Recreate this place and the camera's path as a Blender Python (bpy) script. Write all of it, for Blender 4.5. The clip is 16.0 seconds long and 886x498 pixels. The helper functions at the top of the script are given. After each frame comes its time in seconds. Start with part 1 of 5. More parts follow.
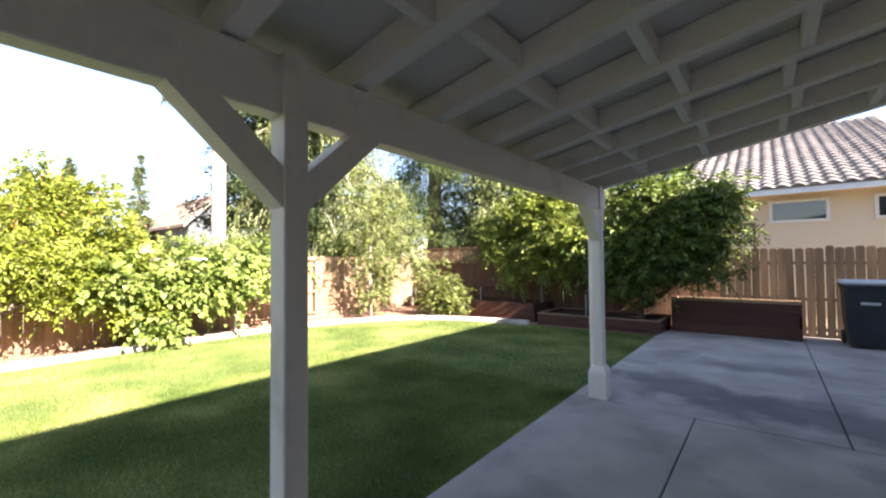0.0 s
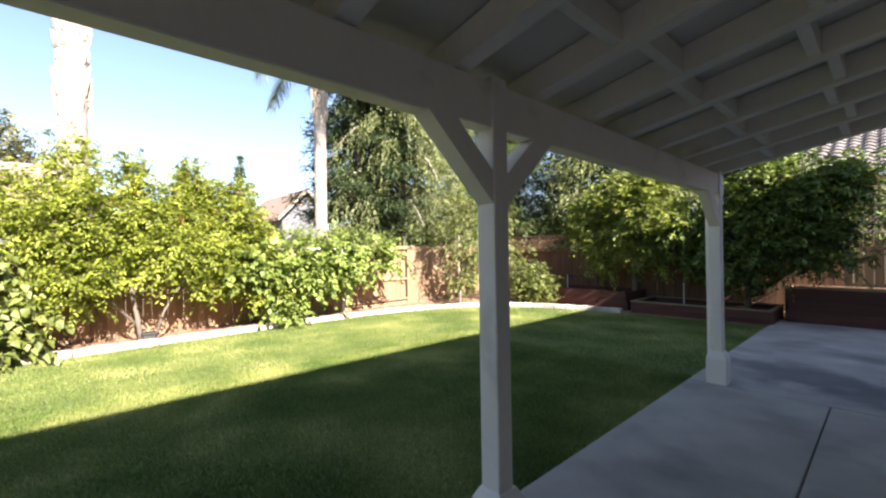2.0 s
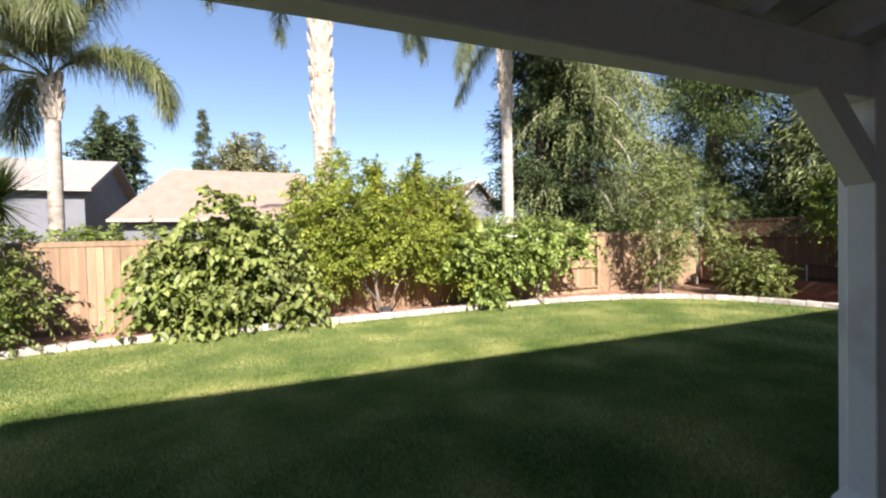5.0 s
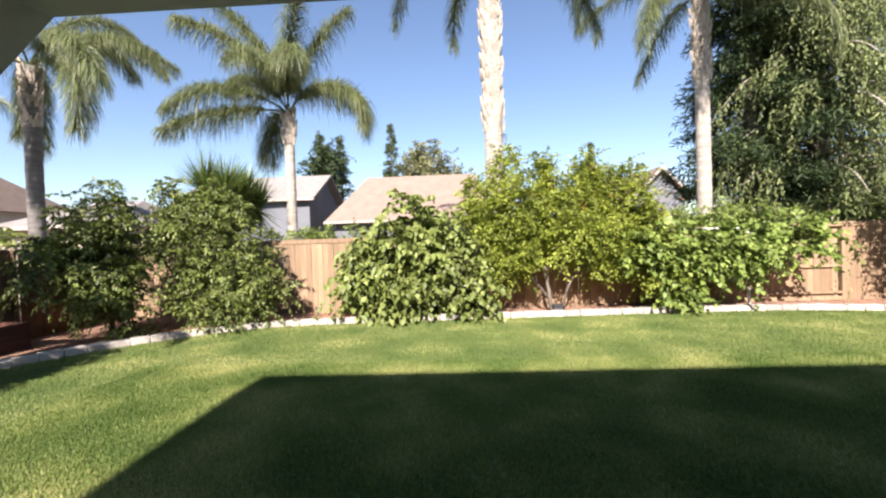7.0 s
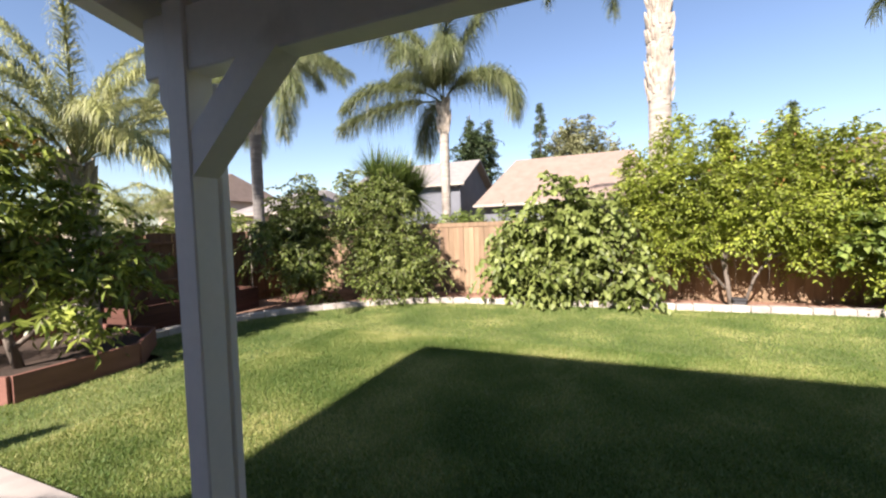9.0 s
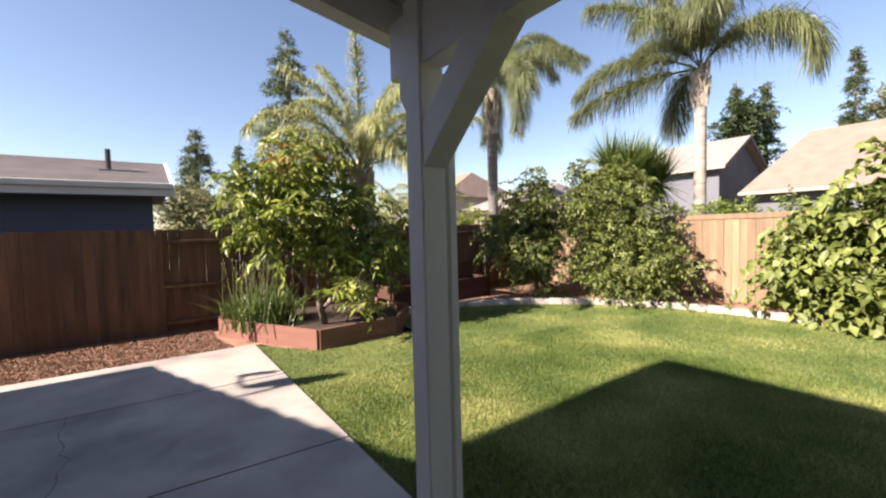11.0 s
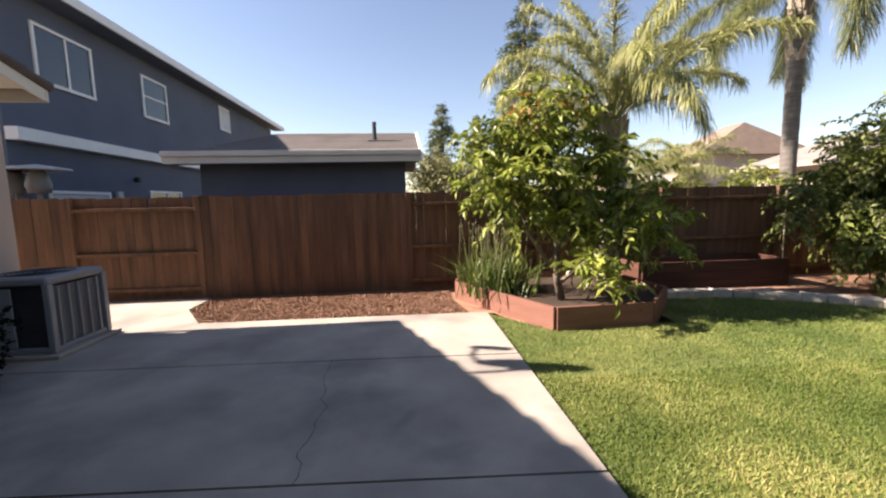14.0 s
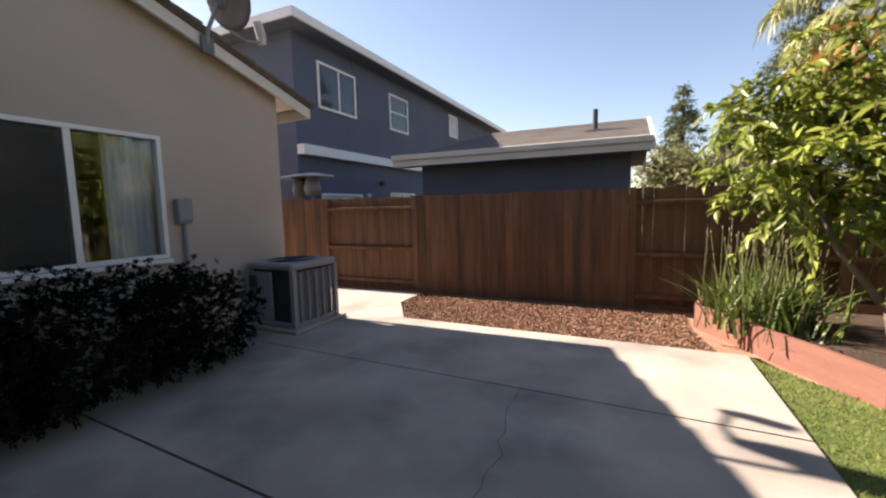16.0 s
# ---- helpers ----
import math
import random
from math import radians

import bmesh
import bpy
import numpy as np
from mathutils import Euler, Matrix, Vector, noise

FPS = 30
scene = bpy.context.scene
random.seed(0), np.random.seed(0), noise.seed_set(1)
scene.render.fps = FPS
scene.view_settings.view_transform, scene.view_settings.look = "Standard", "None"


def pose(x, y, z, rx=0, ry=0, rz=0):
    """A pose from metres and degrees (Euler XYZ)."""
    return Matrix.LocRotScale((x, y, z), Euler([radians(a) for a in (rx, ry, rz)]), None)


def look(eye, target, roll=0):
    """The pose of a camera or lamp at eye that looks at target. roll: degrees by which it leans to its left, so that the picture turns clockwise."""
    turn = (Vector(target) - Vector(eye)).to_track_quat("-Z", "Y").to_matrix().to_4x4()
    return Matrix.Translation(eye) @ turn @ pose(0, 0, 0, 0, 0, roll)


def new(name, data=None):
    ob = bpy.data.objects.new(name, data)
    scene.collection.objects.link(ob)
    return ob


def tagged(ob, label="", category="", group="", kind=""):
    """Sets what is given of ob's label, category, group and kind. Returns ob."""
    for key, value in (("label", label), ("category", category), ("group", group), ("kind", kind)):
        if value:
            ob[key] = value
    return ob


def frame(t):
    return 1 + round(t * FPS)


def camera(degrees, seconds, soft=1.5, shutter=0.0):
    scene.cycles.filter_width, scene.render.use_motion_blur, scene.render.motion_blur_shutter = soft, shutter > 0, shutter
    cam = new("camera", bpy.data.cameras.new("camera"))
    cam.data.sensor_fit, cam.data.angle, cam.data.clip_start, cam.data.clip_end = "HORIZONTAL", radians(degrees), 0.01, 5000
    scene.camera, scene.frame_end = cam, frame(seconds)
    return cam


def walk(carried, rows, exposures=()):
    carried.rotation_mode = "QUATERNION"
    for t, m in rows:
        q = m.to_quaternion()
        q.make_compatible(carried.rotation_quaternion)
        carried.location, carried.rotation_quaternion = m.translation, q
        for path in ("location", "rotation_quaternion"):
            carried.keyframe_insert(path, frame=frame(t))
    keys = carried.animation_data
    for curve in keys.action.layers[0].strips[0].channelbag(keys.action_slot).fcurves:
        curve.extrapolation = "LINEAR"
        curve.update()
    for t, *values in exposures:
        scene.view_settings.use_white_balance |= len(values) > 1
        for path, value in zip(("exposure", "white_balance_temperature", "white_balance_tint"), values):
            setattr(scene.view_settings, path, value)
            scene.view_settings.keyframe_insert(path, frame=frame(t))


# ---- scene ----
cam = camera(94.5, 16.0, soft=2.2, shutter=0.1)
PATH = [
    (0, (-0.164, 0.772, 1.669), (-1.404, 2.341, 1.725), -0.5),
    (0.5, (-0.242, 0.622, 1.658), (-1.549, 2.135, 1.709), -0.7),
    (1, (-0.265, 0.414, 1.662), (-1.606, 1.898, 1.681), -0.7),
    (1.5, (-0.286, 0.225, 1.662), (-1.673, 1.665, 1.675), -0.9),
    (2, (-0.349, 0.068, 1.655), (-1.827, 1.416, 1.662), -0.9),
    (2.5, (-0.425, -0.162, 1.655), (-1.991, 1.082, 1.661), -0.8),
    (3, (-0.588, -0.282, 1.657), (-2.213, 0.884, 1.677), -1.2),
    (5.5, (-0.673, -0.933, 1.671), (-2.599, -0.413, 1.622), -1.5),
    (6, (-0.710, -0.923, 1.670), (-2.683, -0.616, 1.628), -1.8),
    (6.5, (-0.753, -0.923, 1.656), (-2.749, -0.819, 1.621), -1.9),
    (7, (-0.759, -0.931, 1.640), (-2.757, -1.017, 1.607), -1.9),
    (7.5, (-0.738, -0.941, 1.654), (-2.722, -1.196, 1.591), -1.9),
    (8, (-0.744, -0.975, 1.647), (-2.703, -1.377, 1.582), -2.0),
    (8.5, (-0.732, -1.027, 1.666), (-2.648, -1.590, 1.562), -1.9),
    (9, (-0.651, -0.986, 1.657), (-2.493, -1.759, 1.562), -1.8),
    (9.5, (-0.7, -0.984, 1.659), (-2.419, -2.004, 1.602), -1.8),
    (10, (-0.763, -0.97, 1.652), (-2.295, -2.255, 1.601), -1.6),
    (12.5, (-0.935, -1.556, 1.613), (-1.612, -3.431, 1.45), -1.4),
    (13, (-0.963, -1.679, 1.591), (-1.427, -3.616, 1.413), -1.1),
    (13.5, (-0.957, -1.869, 1.58), (-1.239, -3.839, 1.375), -1.2),
    (14, (-0.963, -2.071, 1.576), (-1.143, -4.05, 1.348), -1.2),
    (14.5, (-1.028, -2.31, 1.555), (-1.087, -4.292, 1.297), -1.3),
    (15, (-1.083, -2.542, 1.549), (-0.901, -4.52, 1.316), -1.3),
    (15.5, (-1.043, -2.7, 1.533), (-0.568, -4.629, 1.296), -1.2),
    (16, (-0.995, -2.872, 1.539), (-0.168, -4.682, 1.337), -1.3),
]
EXPOSURE = [(0.0, 2.96, 6850, 21), (1.5, 2.57, 6800, 20), (3.0, 1.98, 6600, 19), (5.5, 1.68, 6450, 19), (9.0, 1.62, 6550, 20), (12.5, 1.75, 7200, 23), (16.0, 1.77, 7450, 22)]
walk(cam, [(t, look(eye, target, roll)) for t, eye, target, roll in PATH], EXPOSURE)

# ---- world, sun, exposure ----
SUN = Vector((1.37, -0.18, 1.0)).normalized()
world = bpy.data.worlds.new("sky")
scene.world = world
world.use_nodes = True
sky = world.node_tree.nodes.new("ShaderNodeTexSky")
sky.sky_type, sky.sun_disc = "NISHITA", False
sky.sun_elevation, sky.sun_rotation = math.asin(SUN.z), math.atan2(SUN.x, SUN.y)
sky.air_density, sky.dust_density, sky.ozone_density = 1.0, 0.4, 0.5
clear = world.node_tree.nodes.new("ShaderNodeMix")
clear.data_type, clear.blend_type = "RGBA", "MULTIPLY"
clear.inputs["Factor"].default_value = 1.0
clear.inputs["B"].default_value = (0.95, 1.02, 1.07, 1)
world.node_tree.links.new(sky.outputs[0], clear.inputs["A"])
world.node_tree.links.new(clear.outputs["Result"], world.node_tree.nodes["Background"].inputs[0])
world.node_tree.nodes["Background"].inputs[1].default_value = 0.061
sun = new("sun", bpy.data.lights.new("sun", "SUN"))
sun.data.energy, sun.data.angle, sun.data.color = 5.0, radians(0.53), (1.0, 0.95, 0.86)
sun.matrix_world = look(SUN * 60, (0, 0, 0))


# ---- materials ----
def surf(name, c1, c2, rough=0.8, big=1.2, fine=45.0, bump=0.25, depth=0.004, rand=0.0, stretch=(1, 1, 1), metal=0.0, spots=None, spec=0.3, grain=0.2):
    """A solid surface: two colours in large patches, fine grain, relief; spots: (colour, scale, from, to) stains."""
    m = bpy.data.materials.new(name)
    m.use_nodes = True
    t = m.node_tree
    n, link = t.nodes, t.links.new
    bsdf = n["Principled BSDF"]
    geo = n.new("ShaderNodeNewGeometry")
    mp = n.new("ShaderNodeMapping")
    mp.inputs["Scale"].default_value = stretch
    link(geo.outputs["Position"], mp.inputs["Vector"])
    info = n.new("ShaderNodeObjectInfo")
    off = n.new("ShaderNodeVectorMath")
    off.operation = "ADD"
    sc = n.new("ShaderNodeMath")
    sc.operation = "MULTIPLY"
    sc.inputs[1].default_value = 40.0 if rand else 0.0
    link(info.outputs["Random"], sc.inputs[0])
    link(mp.outputs[0], off.inputs[0])
    link(sc.outputs[0], off.inputs[1])
    a = n.new("ShaderNodeTexNoise")
    a.inputs["Scale"].default_value, a.inputs["Detail"].default_value = big, 5
    link(off.outputs[0], a.inputs["Vector"])
    b = n.new("ShaderNodeTexNoise")
    b.inputs["Scale"].default_value, b.inputs["Detail"].default_value = fine, 4
    link(off.outputs[0], b.inputs["Vector"])
    r = n.new("ShaderNodeValToRGB")
    r.color_ramp.elements[0].position, r.color_ramp.elements[1].position = 0.3, 0.7
    r.color_ramp.elements[0].color, r.color_ramp.elements[1].color = (*c1, 1), (*c2, 1)
    link(a.outputs["Fac"], r.inputs[0])
    col = r.outputs[0]
    if spots:
        s = n.new("ShaderNodeTexNoise")
        s.inputs["Scale"].default_value, s.inputs["Detail"].default_value = spots[1], 6
        link(off.outputs[0], s.inputs["Vector"])
        rs = n.new("ShaderNodeMapRange")
        rs.inputs["From Min"].default_value, rs.inputs["From Max"].default_value = spots[2], spots[3]
        link(s.outputs["Fac"], rs.inputs["Value"])
        mx = n.new("ShaderNodeMix")
        mx.data_type = "RGBA"
        link(rs.outputs[0], mx.inputs["Factor"])
        link(col, mx.inputs["A"])
        mx.inputs["B"].default_value = (*spots[0], 1)
        col = mx.outputs["Result"]
    hsv = n.new("ShaderNodeHueSaturation")
    link(col, hsv.inputs["Color"])
    v = n.new("ShaderNodeMapRange")
    v.inputs["To Min"].default_value, v.inputs["To Max"].default_value = 1 - grain, 1 + grain
    link(b.outputs["Fac"], v.inputs["Value"])
    val = v.outputs[0]
    if rand:
        rr = n.new("ShaderNodeMapRange")
        rr.inputs["To Min"].default_value, rr.inputs["To Max"].default_value = 1 - rand, 1 + rand
        link(info.outputs["Random"], rr.inputs["Value"])
        mu = n.new("ShaderNodeMath")
        mu.operation = "MULTIPLY"
        link(val, mu.inputs[0])
        link(rr.outputs[0], mu.inputs[1])
        val = mu.outputs[0]
    link(val, hsv.inputs["Value"])
    link(hsv.outputs[0], bsdf.inputs["Base Color"])
    bsdf.inputs["Roughness"].default_value, bsdf.inputs["Metallic"].default_value = rough, metal
    bsdf.inputs["Specular IOR Level"].default_value = spec
    bp = n.new("ShaderNodeBump")
    bp.inputs["Strength"].default_value, bp.inputs["Distance"].default_value = bump, depth
    link(b.outputs["Fac"], bp.inputs["Height"])
    link(bp.outputs[0], bsdf.inputs["Normal"])
    return m


def foliage(name, dark, mid, light, rough=0.45, through_light=0.35, patch=0.0, patch_scale=1.6, gloss=0.35):
    """Leaves: each leaf its own tint, some light passing through."""
    m = bpy.data.materials.new(name)
    m.use_nodes = True
    t = m.node_tree
    n, link = t.nodes, t.links.new
    bsdf = n["Principled BSDF"]
    geo = n.new("ShaderNodeNewGeometry")
    r = n.new("ShaderNodeValToRGB")
    r.color_ramp.elements[0].color, r.color_ramp.elements[1].color = (*dark, 1), (*light, 1)
    e = r.color_ramp.elements.new(0.5)
    e.color = (*mid, 1)
    big = n.new("ShaderNodeTexNoise")
    big.inputs["Scale"].default_value = patch_scale
    link(geo.outputs["Position"], big.inputs["Vector"])
    pm = n.new("ShaderNodeMapRange")
    pm.inputs["From Min"].default_value, pm.inputs["From Max"].default_value = 0.38, 0.66
    link(big.outputs["Fac"], pm.inputs["Value"])
    mixf = n.new("ShaderNodeMix")
    mixf.inputs["Factor"].default_value = patch
    link(geo.outputs["Random Per Island"], mixf.inputs["A"])
    link(pm.outputs[0], mixf.inputs["B"])
    link(mixf.outputs["Result"], r.inputs[0])
    v = n.new("ShaderNodeMapRange")
    v.inputs["From Min"].default_value, v.inputs["From Max"].default_value = 0.3, 0.7
    v.inputs["To Min"].default_value, v.inputs["To Max"].default_value = 0.75, 1.25
    link(big.outputs["Fac"], v.inputs["Value"])
    hsv = n.new("ShaderNodeHueSaturation")
    link(r.outputs[0], hsv.inputs["Color"])
    link(v.outputs[0], hsv.inputs["Value"])
    link(hsv.outputs[0], bsdf.inputs["Base Color"])
    bsdf.inputs["Roughness"].default_value = rough
    bsdf.inputs["Specular IOR Level"].default_value = gloss
    tr = n.new("ShaderNodeBsdfTranslucent")
    link(hsv.outputs[0], tr.inputs["Color"])
    mix = n.new("ShaderNodeMixShader")
    mix.inputs[0].default_value = through_light
    link(bsdf.outputs[0], mix.inputs[1])
    link(tr.outputs[0], mix.inputs[2])
    link(mix.outputs[0], n["Material Output"].inputs["Surface"])
    return m


def glass(name, tint=(0.02, 0.025, 0.03)):
    m = bpy.data.materials.new(name)
    m.use_nodes = True
    b = m.node_tree.nodes["Principled BSDF"]
    b.inputs["Base Color"].default_value = (*tint, 1)
    b.inputs["Roughness"].default_value = 0.04
    b.inputs["Specular IOR Level"].default_value = 0.8
    return m


CLEAR = glass("clear_window_glass", (0.9, 0.95, 0.95))
CLEAR.node_tree.nodes["Principled BSDF"].inputs["Transmission Weight"].default_value = 1.0
CLEAR.node_tree.nodes["Principled BSDF"].inputs["Roughness"].default_value = 0.0
SCREEN = glass("insect_screen_mesh", (0.02, 0.022, 0.024))
SCREEN.node_tree.nodes["Principled BSDF"].inputs["Roughness"].default_value = 0.7
SCREEN.node_tree.nodes["Principled BSDF"].inputs["Alpha"].default_value = 0.42
WHITEWOOD = surf("painted_wood_cream", (0.82, 0.765, 0.69), (0.87, 0.82, 0.745), 0.5, 1.5, 30, 0.12, 0.001, grain=0.05, stretch=(1, 1, 1), spots=((0.56, 0.52, 0.45), 2.2, 0.62, 0.8))
DECKWOOD = surf("painted_plywood", (0.66, 0.63, 0.585), (0.74, 0.705, 0.655), 0.7, 0.9, 25, 0.2, 0.002, grain=0.07, spots=((0.36, 0.34, 0.31), 1.5, 0.6, 0.8))
CONCRETE = surf("broom_concrete", (0.288, 0.255, 0.222), (0.408, 0.365, 0.315), 0.85, 1.5, 90, 0.35, 0.003, grain=0.14, spots=((0.185, 0.17, 0.158), 1.1, 0.5, 0.74))


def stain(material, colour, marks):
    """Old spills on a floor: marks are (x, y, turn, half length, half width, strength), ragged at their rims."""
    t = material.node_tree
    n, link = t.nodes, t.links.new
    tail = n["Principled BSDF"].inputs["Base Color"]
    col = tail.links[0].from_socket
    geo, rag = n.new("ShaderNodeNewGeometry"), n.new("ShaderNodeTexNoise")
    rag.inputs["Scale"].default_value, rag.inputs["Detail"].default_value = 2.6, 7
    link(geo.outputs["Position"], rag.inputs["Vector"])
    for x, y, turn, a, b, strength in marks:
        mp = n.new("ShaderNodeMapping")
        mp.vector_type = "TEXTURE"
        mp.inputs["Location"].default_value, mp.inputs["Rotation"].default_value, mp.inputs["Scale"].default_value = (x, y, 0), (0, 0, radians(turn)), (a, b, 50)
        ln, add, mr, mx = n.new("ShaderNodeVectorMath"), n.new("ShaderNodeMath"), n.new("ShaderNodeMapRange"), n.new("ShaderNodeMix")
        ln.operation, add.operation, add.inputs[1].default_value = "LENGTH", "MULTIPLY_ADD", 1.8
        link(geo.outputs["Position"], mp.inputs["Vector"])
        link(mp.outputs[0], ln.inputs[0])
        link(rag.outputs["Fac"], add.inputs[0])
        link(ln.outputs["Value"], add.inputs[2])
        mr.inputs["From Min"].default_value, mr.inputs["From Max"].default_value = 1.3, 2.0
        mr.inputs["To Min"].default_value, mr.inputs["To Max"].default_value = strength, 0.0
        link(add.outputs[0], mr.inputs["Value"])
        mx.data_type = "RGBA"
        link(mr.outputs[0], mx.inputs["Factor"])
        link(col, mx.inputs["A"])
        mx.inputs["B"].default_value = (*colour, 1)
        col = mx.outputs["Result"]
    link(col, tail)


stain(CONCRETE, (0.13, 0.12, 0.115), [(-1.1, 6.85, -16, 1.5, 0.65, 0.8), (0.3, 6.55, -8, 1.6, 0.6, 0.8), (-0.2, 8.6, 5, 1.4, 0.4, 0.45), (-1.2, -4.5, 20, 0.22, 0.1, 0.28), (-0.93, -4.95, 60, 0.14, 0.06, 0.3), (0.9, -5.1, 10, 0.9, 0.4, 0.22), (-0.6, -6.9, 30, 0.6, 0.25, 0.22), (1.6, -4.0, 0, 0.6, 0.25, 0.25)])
JOINT = surf("dark_joint", (0.05, 0.045, 0.04), (0.09, 0.08, 0.07), 0.95)
STUCCO = surf("tan_stucco", (0.43, 0.362, 0.315), (0.49, 0.415, 0.362), 0.9, 0.8, 120, 0.6, 0.004, grain=0.1)
STUCCON = surf("peach_stucco", (0.70, 0.59, 0.44), (0.74, 0.63, 0.48), 0.9, 0.8, 120, 0.5, 0.004)
BLUE = surf("slate_blue_siding", (0.085, 0.102, 0.145), (0.102, 0.122, 0.168), 0.75, 0.9, 60, 0.25, 0.003, grain=0.08)
TRIM = surf("white_trim_paint", (0.74, 0.74, 0.73), (0.80, 0.80, 0.79), 0.5, 2, 40, 0.1, 0.001, grain=0.04)
FASCIA = surf("pale_fascia_paint", (0.60, 0.57, 0.53), (0.66, 0.63, 0.58), 0.55, 2, 40, 0.1, 0.001, grain=0.05)
EAVETAN = surf("tan_eave_paint", (0.30, 0.26, 0.215), (0.36, 0.315, 0.265), 0.6, 2, 40, 0.1, 0.001, grain=0.05)
# Cedar for the shaded fences, their shade put into a darker tone.
CEDAR = surf("weathered_shade_cedar", (0.115, 0.062, 0.038), (0.195, 0.105, 0.062), 0.88, 1.6, 22, 0.5, 0.004, rand=0.09, stretch=(5, 5, 0.6), spots=((0.062, 0.042, 0.032), 0.9, 0.5, 0.78), grain=0.28)
# Same cedar with sunlight put into a paler tone.
CEDARSUN = surf("sunlit_tone_cedar", (0.205, 0.137, 0.082), (0.285, 0.195, 0.118), 0.85, 2.2, 22, 0.5, 0.004, rand=0.2, stretch=(6, 6, 0.5), spots=((0.24, 0.15, 0.10), 1.2, 0.58, 0.8))
# Dog-eared boards: base colour darkened in place of shade on that fence.
SHADEDWOOD = surf("shaded_dogear_board", (0.048, 0.032, 0.020), (0.088, 0.059, 0.036), 0.9, 2.2, 22, 0.5, 0.004, rand=0.3, stretch=(6, 6, 0.5), spots=((0.030, 0.022, 0.017), 1.5, 0.5, 0.75))
REDWOOD = surf("red_stained_board", (0.185, 0.082, 0.060), (0.245, 0.115, 0.085), 0.75, 2, 25, 0.4, 0.003, rand=0.12, stretch=(0.6, 0.6, 5))
DARKRED = surf("brown_planter_board", (0.062, 0.026, 0.018), (0.10, 0.044, 0.030), 0.8, 2, 25, 0.4, 0.003, rand=0.15, stretch=(0.6, 0.6, 5))
SOIL = surf("dark_soil", (0.035, 0.025, 0.018), (0.075, 0.05, 0.035), 0.95, 3, 30, 0.8, 0.02)
BARK = surf("red_bark_mulch", (0.235, 0.128, 0.083), (0.34, 0.205, 0.138), 0.9, 4, 40, 0.8, 0.01)
TURFSOIL = surf("lawn_thatch", (0.055, 0.092, 0.02), (0.135, 0.155, 0.046), 0.95, 0.9, 60, 0.8, 0.01)
EARTH = surf("dry_ground", (0.16, 0.13, 0.085), (0.22, 0.18, 0.12), 0.95, 0.4, 20, 0.5, 0.01)
STONE = surf("edging_stone", (0.31, 0.275, 0.24), (0.44, 0.395, 0.345), 0.85, 6, 40, 0.6, 0.008, rand=0.28)
TILE = surf("concrete_roof_tile", (0.105, 0.096, 0.093), (0.165, 0.15, 0.143), 0.85, 5, 50, 0.3, 0.004, rand=0.25)
DARKTILE = surf("dark_roof_tile", (0.075, 0.06, 0.055), (0.13, 0.10, 0.09), 0.85, 5, 50, 0.3, 0.004, rand=0.2)
SHINGLE = surf("taupe_shingle", (0.14, 0.127, 0.12), (0.19, 0.172, 0.162), 0.95, 2, 60, 0.6, 0.006)
SHINGLETAN = surf("tan_shingle", (0.205, 0.150, 0.117), (0.25, 0.185, 0.147), 0.95, 2, 60, 0.6, 0.006)
SHINGLEGREY = surf("grey_shingle", (0.20, 0.18, 0.165), (0.25, 0.225, 0.205), 0.95, 2, 60, 0.6, 0.006)
# Far grey walls, colour lowered so their sun-facing sides look shaded.
GREYWALL = surf("shaded_stucco_far", (0.125, 0.13, 0.142), (0.155, 0.16, 0.172), 0.9, 1, 40, 0.2)
METAL = surf("grey_painted_metal", (0.21, 0.22, 0.235), (0.26, 0.27, 0.285), 0.45, 3, 60, 0.1, 0.001, spec=0.5, grain=0.06)
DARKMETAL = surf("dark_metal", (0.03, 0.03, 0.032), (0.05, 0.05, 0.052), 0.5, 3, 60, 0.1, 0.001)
DISHGREY = surf("satellite_dish_grey", (0.12, 0.125, 0.13), (0.16, 0.165, 0.17), 0.5, 3, 60, 0.1, 0.001)
BINBODY = surf("charcoal_plastic", (0.022, 0.024, 0.028), (0.035, 0.037, 0.042), 0.5, 3, 60, 0.15, 0.001)
# Lid grey brightened so the cart's lid looks sunlit.
BINLID = surf("pale_lid_plastic", (0.44, 0.45, 0.46), (0.54, 0.55, 0.56), 0.4, 3, 60, 0.1, 0.001)
WOODBARK = surf("grey_tree_bark", (0.12, 0.095, 0.075), (0.21, 0.175, 0.14), 0.95, 5, 40, 0.9, 0.02, stretch=(2, 2, 0.6))
PALMBARK = surf("palm_trunk_bark", (0.31, 0.27, 0.225), (0.49, 0.435, 0.365), 0.95, 2, 18, 0.9, 0.03, stretch=(1, 1, 6))
GREYPALM = surf("grey_ringed_palm_bark", (0.13, 0.12, 0.11), (0.22, 0.20, 0.18), 0.95, 2, 18, 0.9, 0.03, stretch=(1, 1, 6))
DEADFROND = surf("dry_palm_boots", (0.30, 0.25, 0.195), (0.50, 0.43, 0.35), 0.95, 6, 30, 0.9, 0.02)
GLASS = glass("window_glass")
BLIND = surf("window_blind", (0.50, 0.52, 0.55), (0.58, 0.60, 0.62), 0.6, 3, 50, 0.1)
PLASTICWHITE = surf("white_pipe_plastic", (0.48, 0.48, 0.47), (0.56, 0.56, 0.55), 0.5, 3, 50, 0.1)

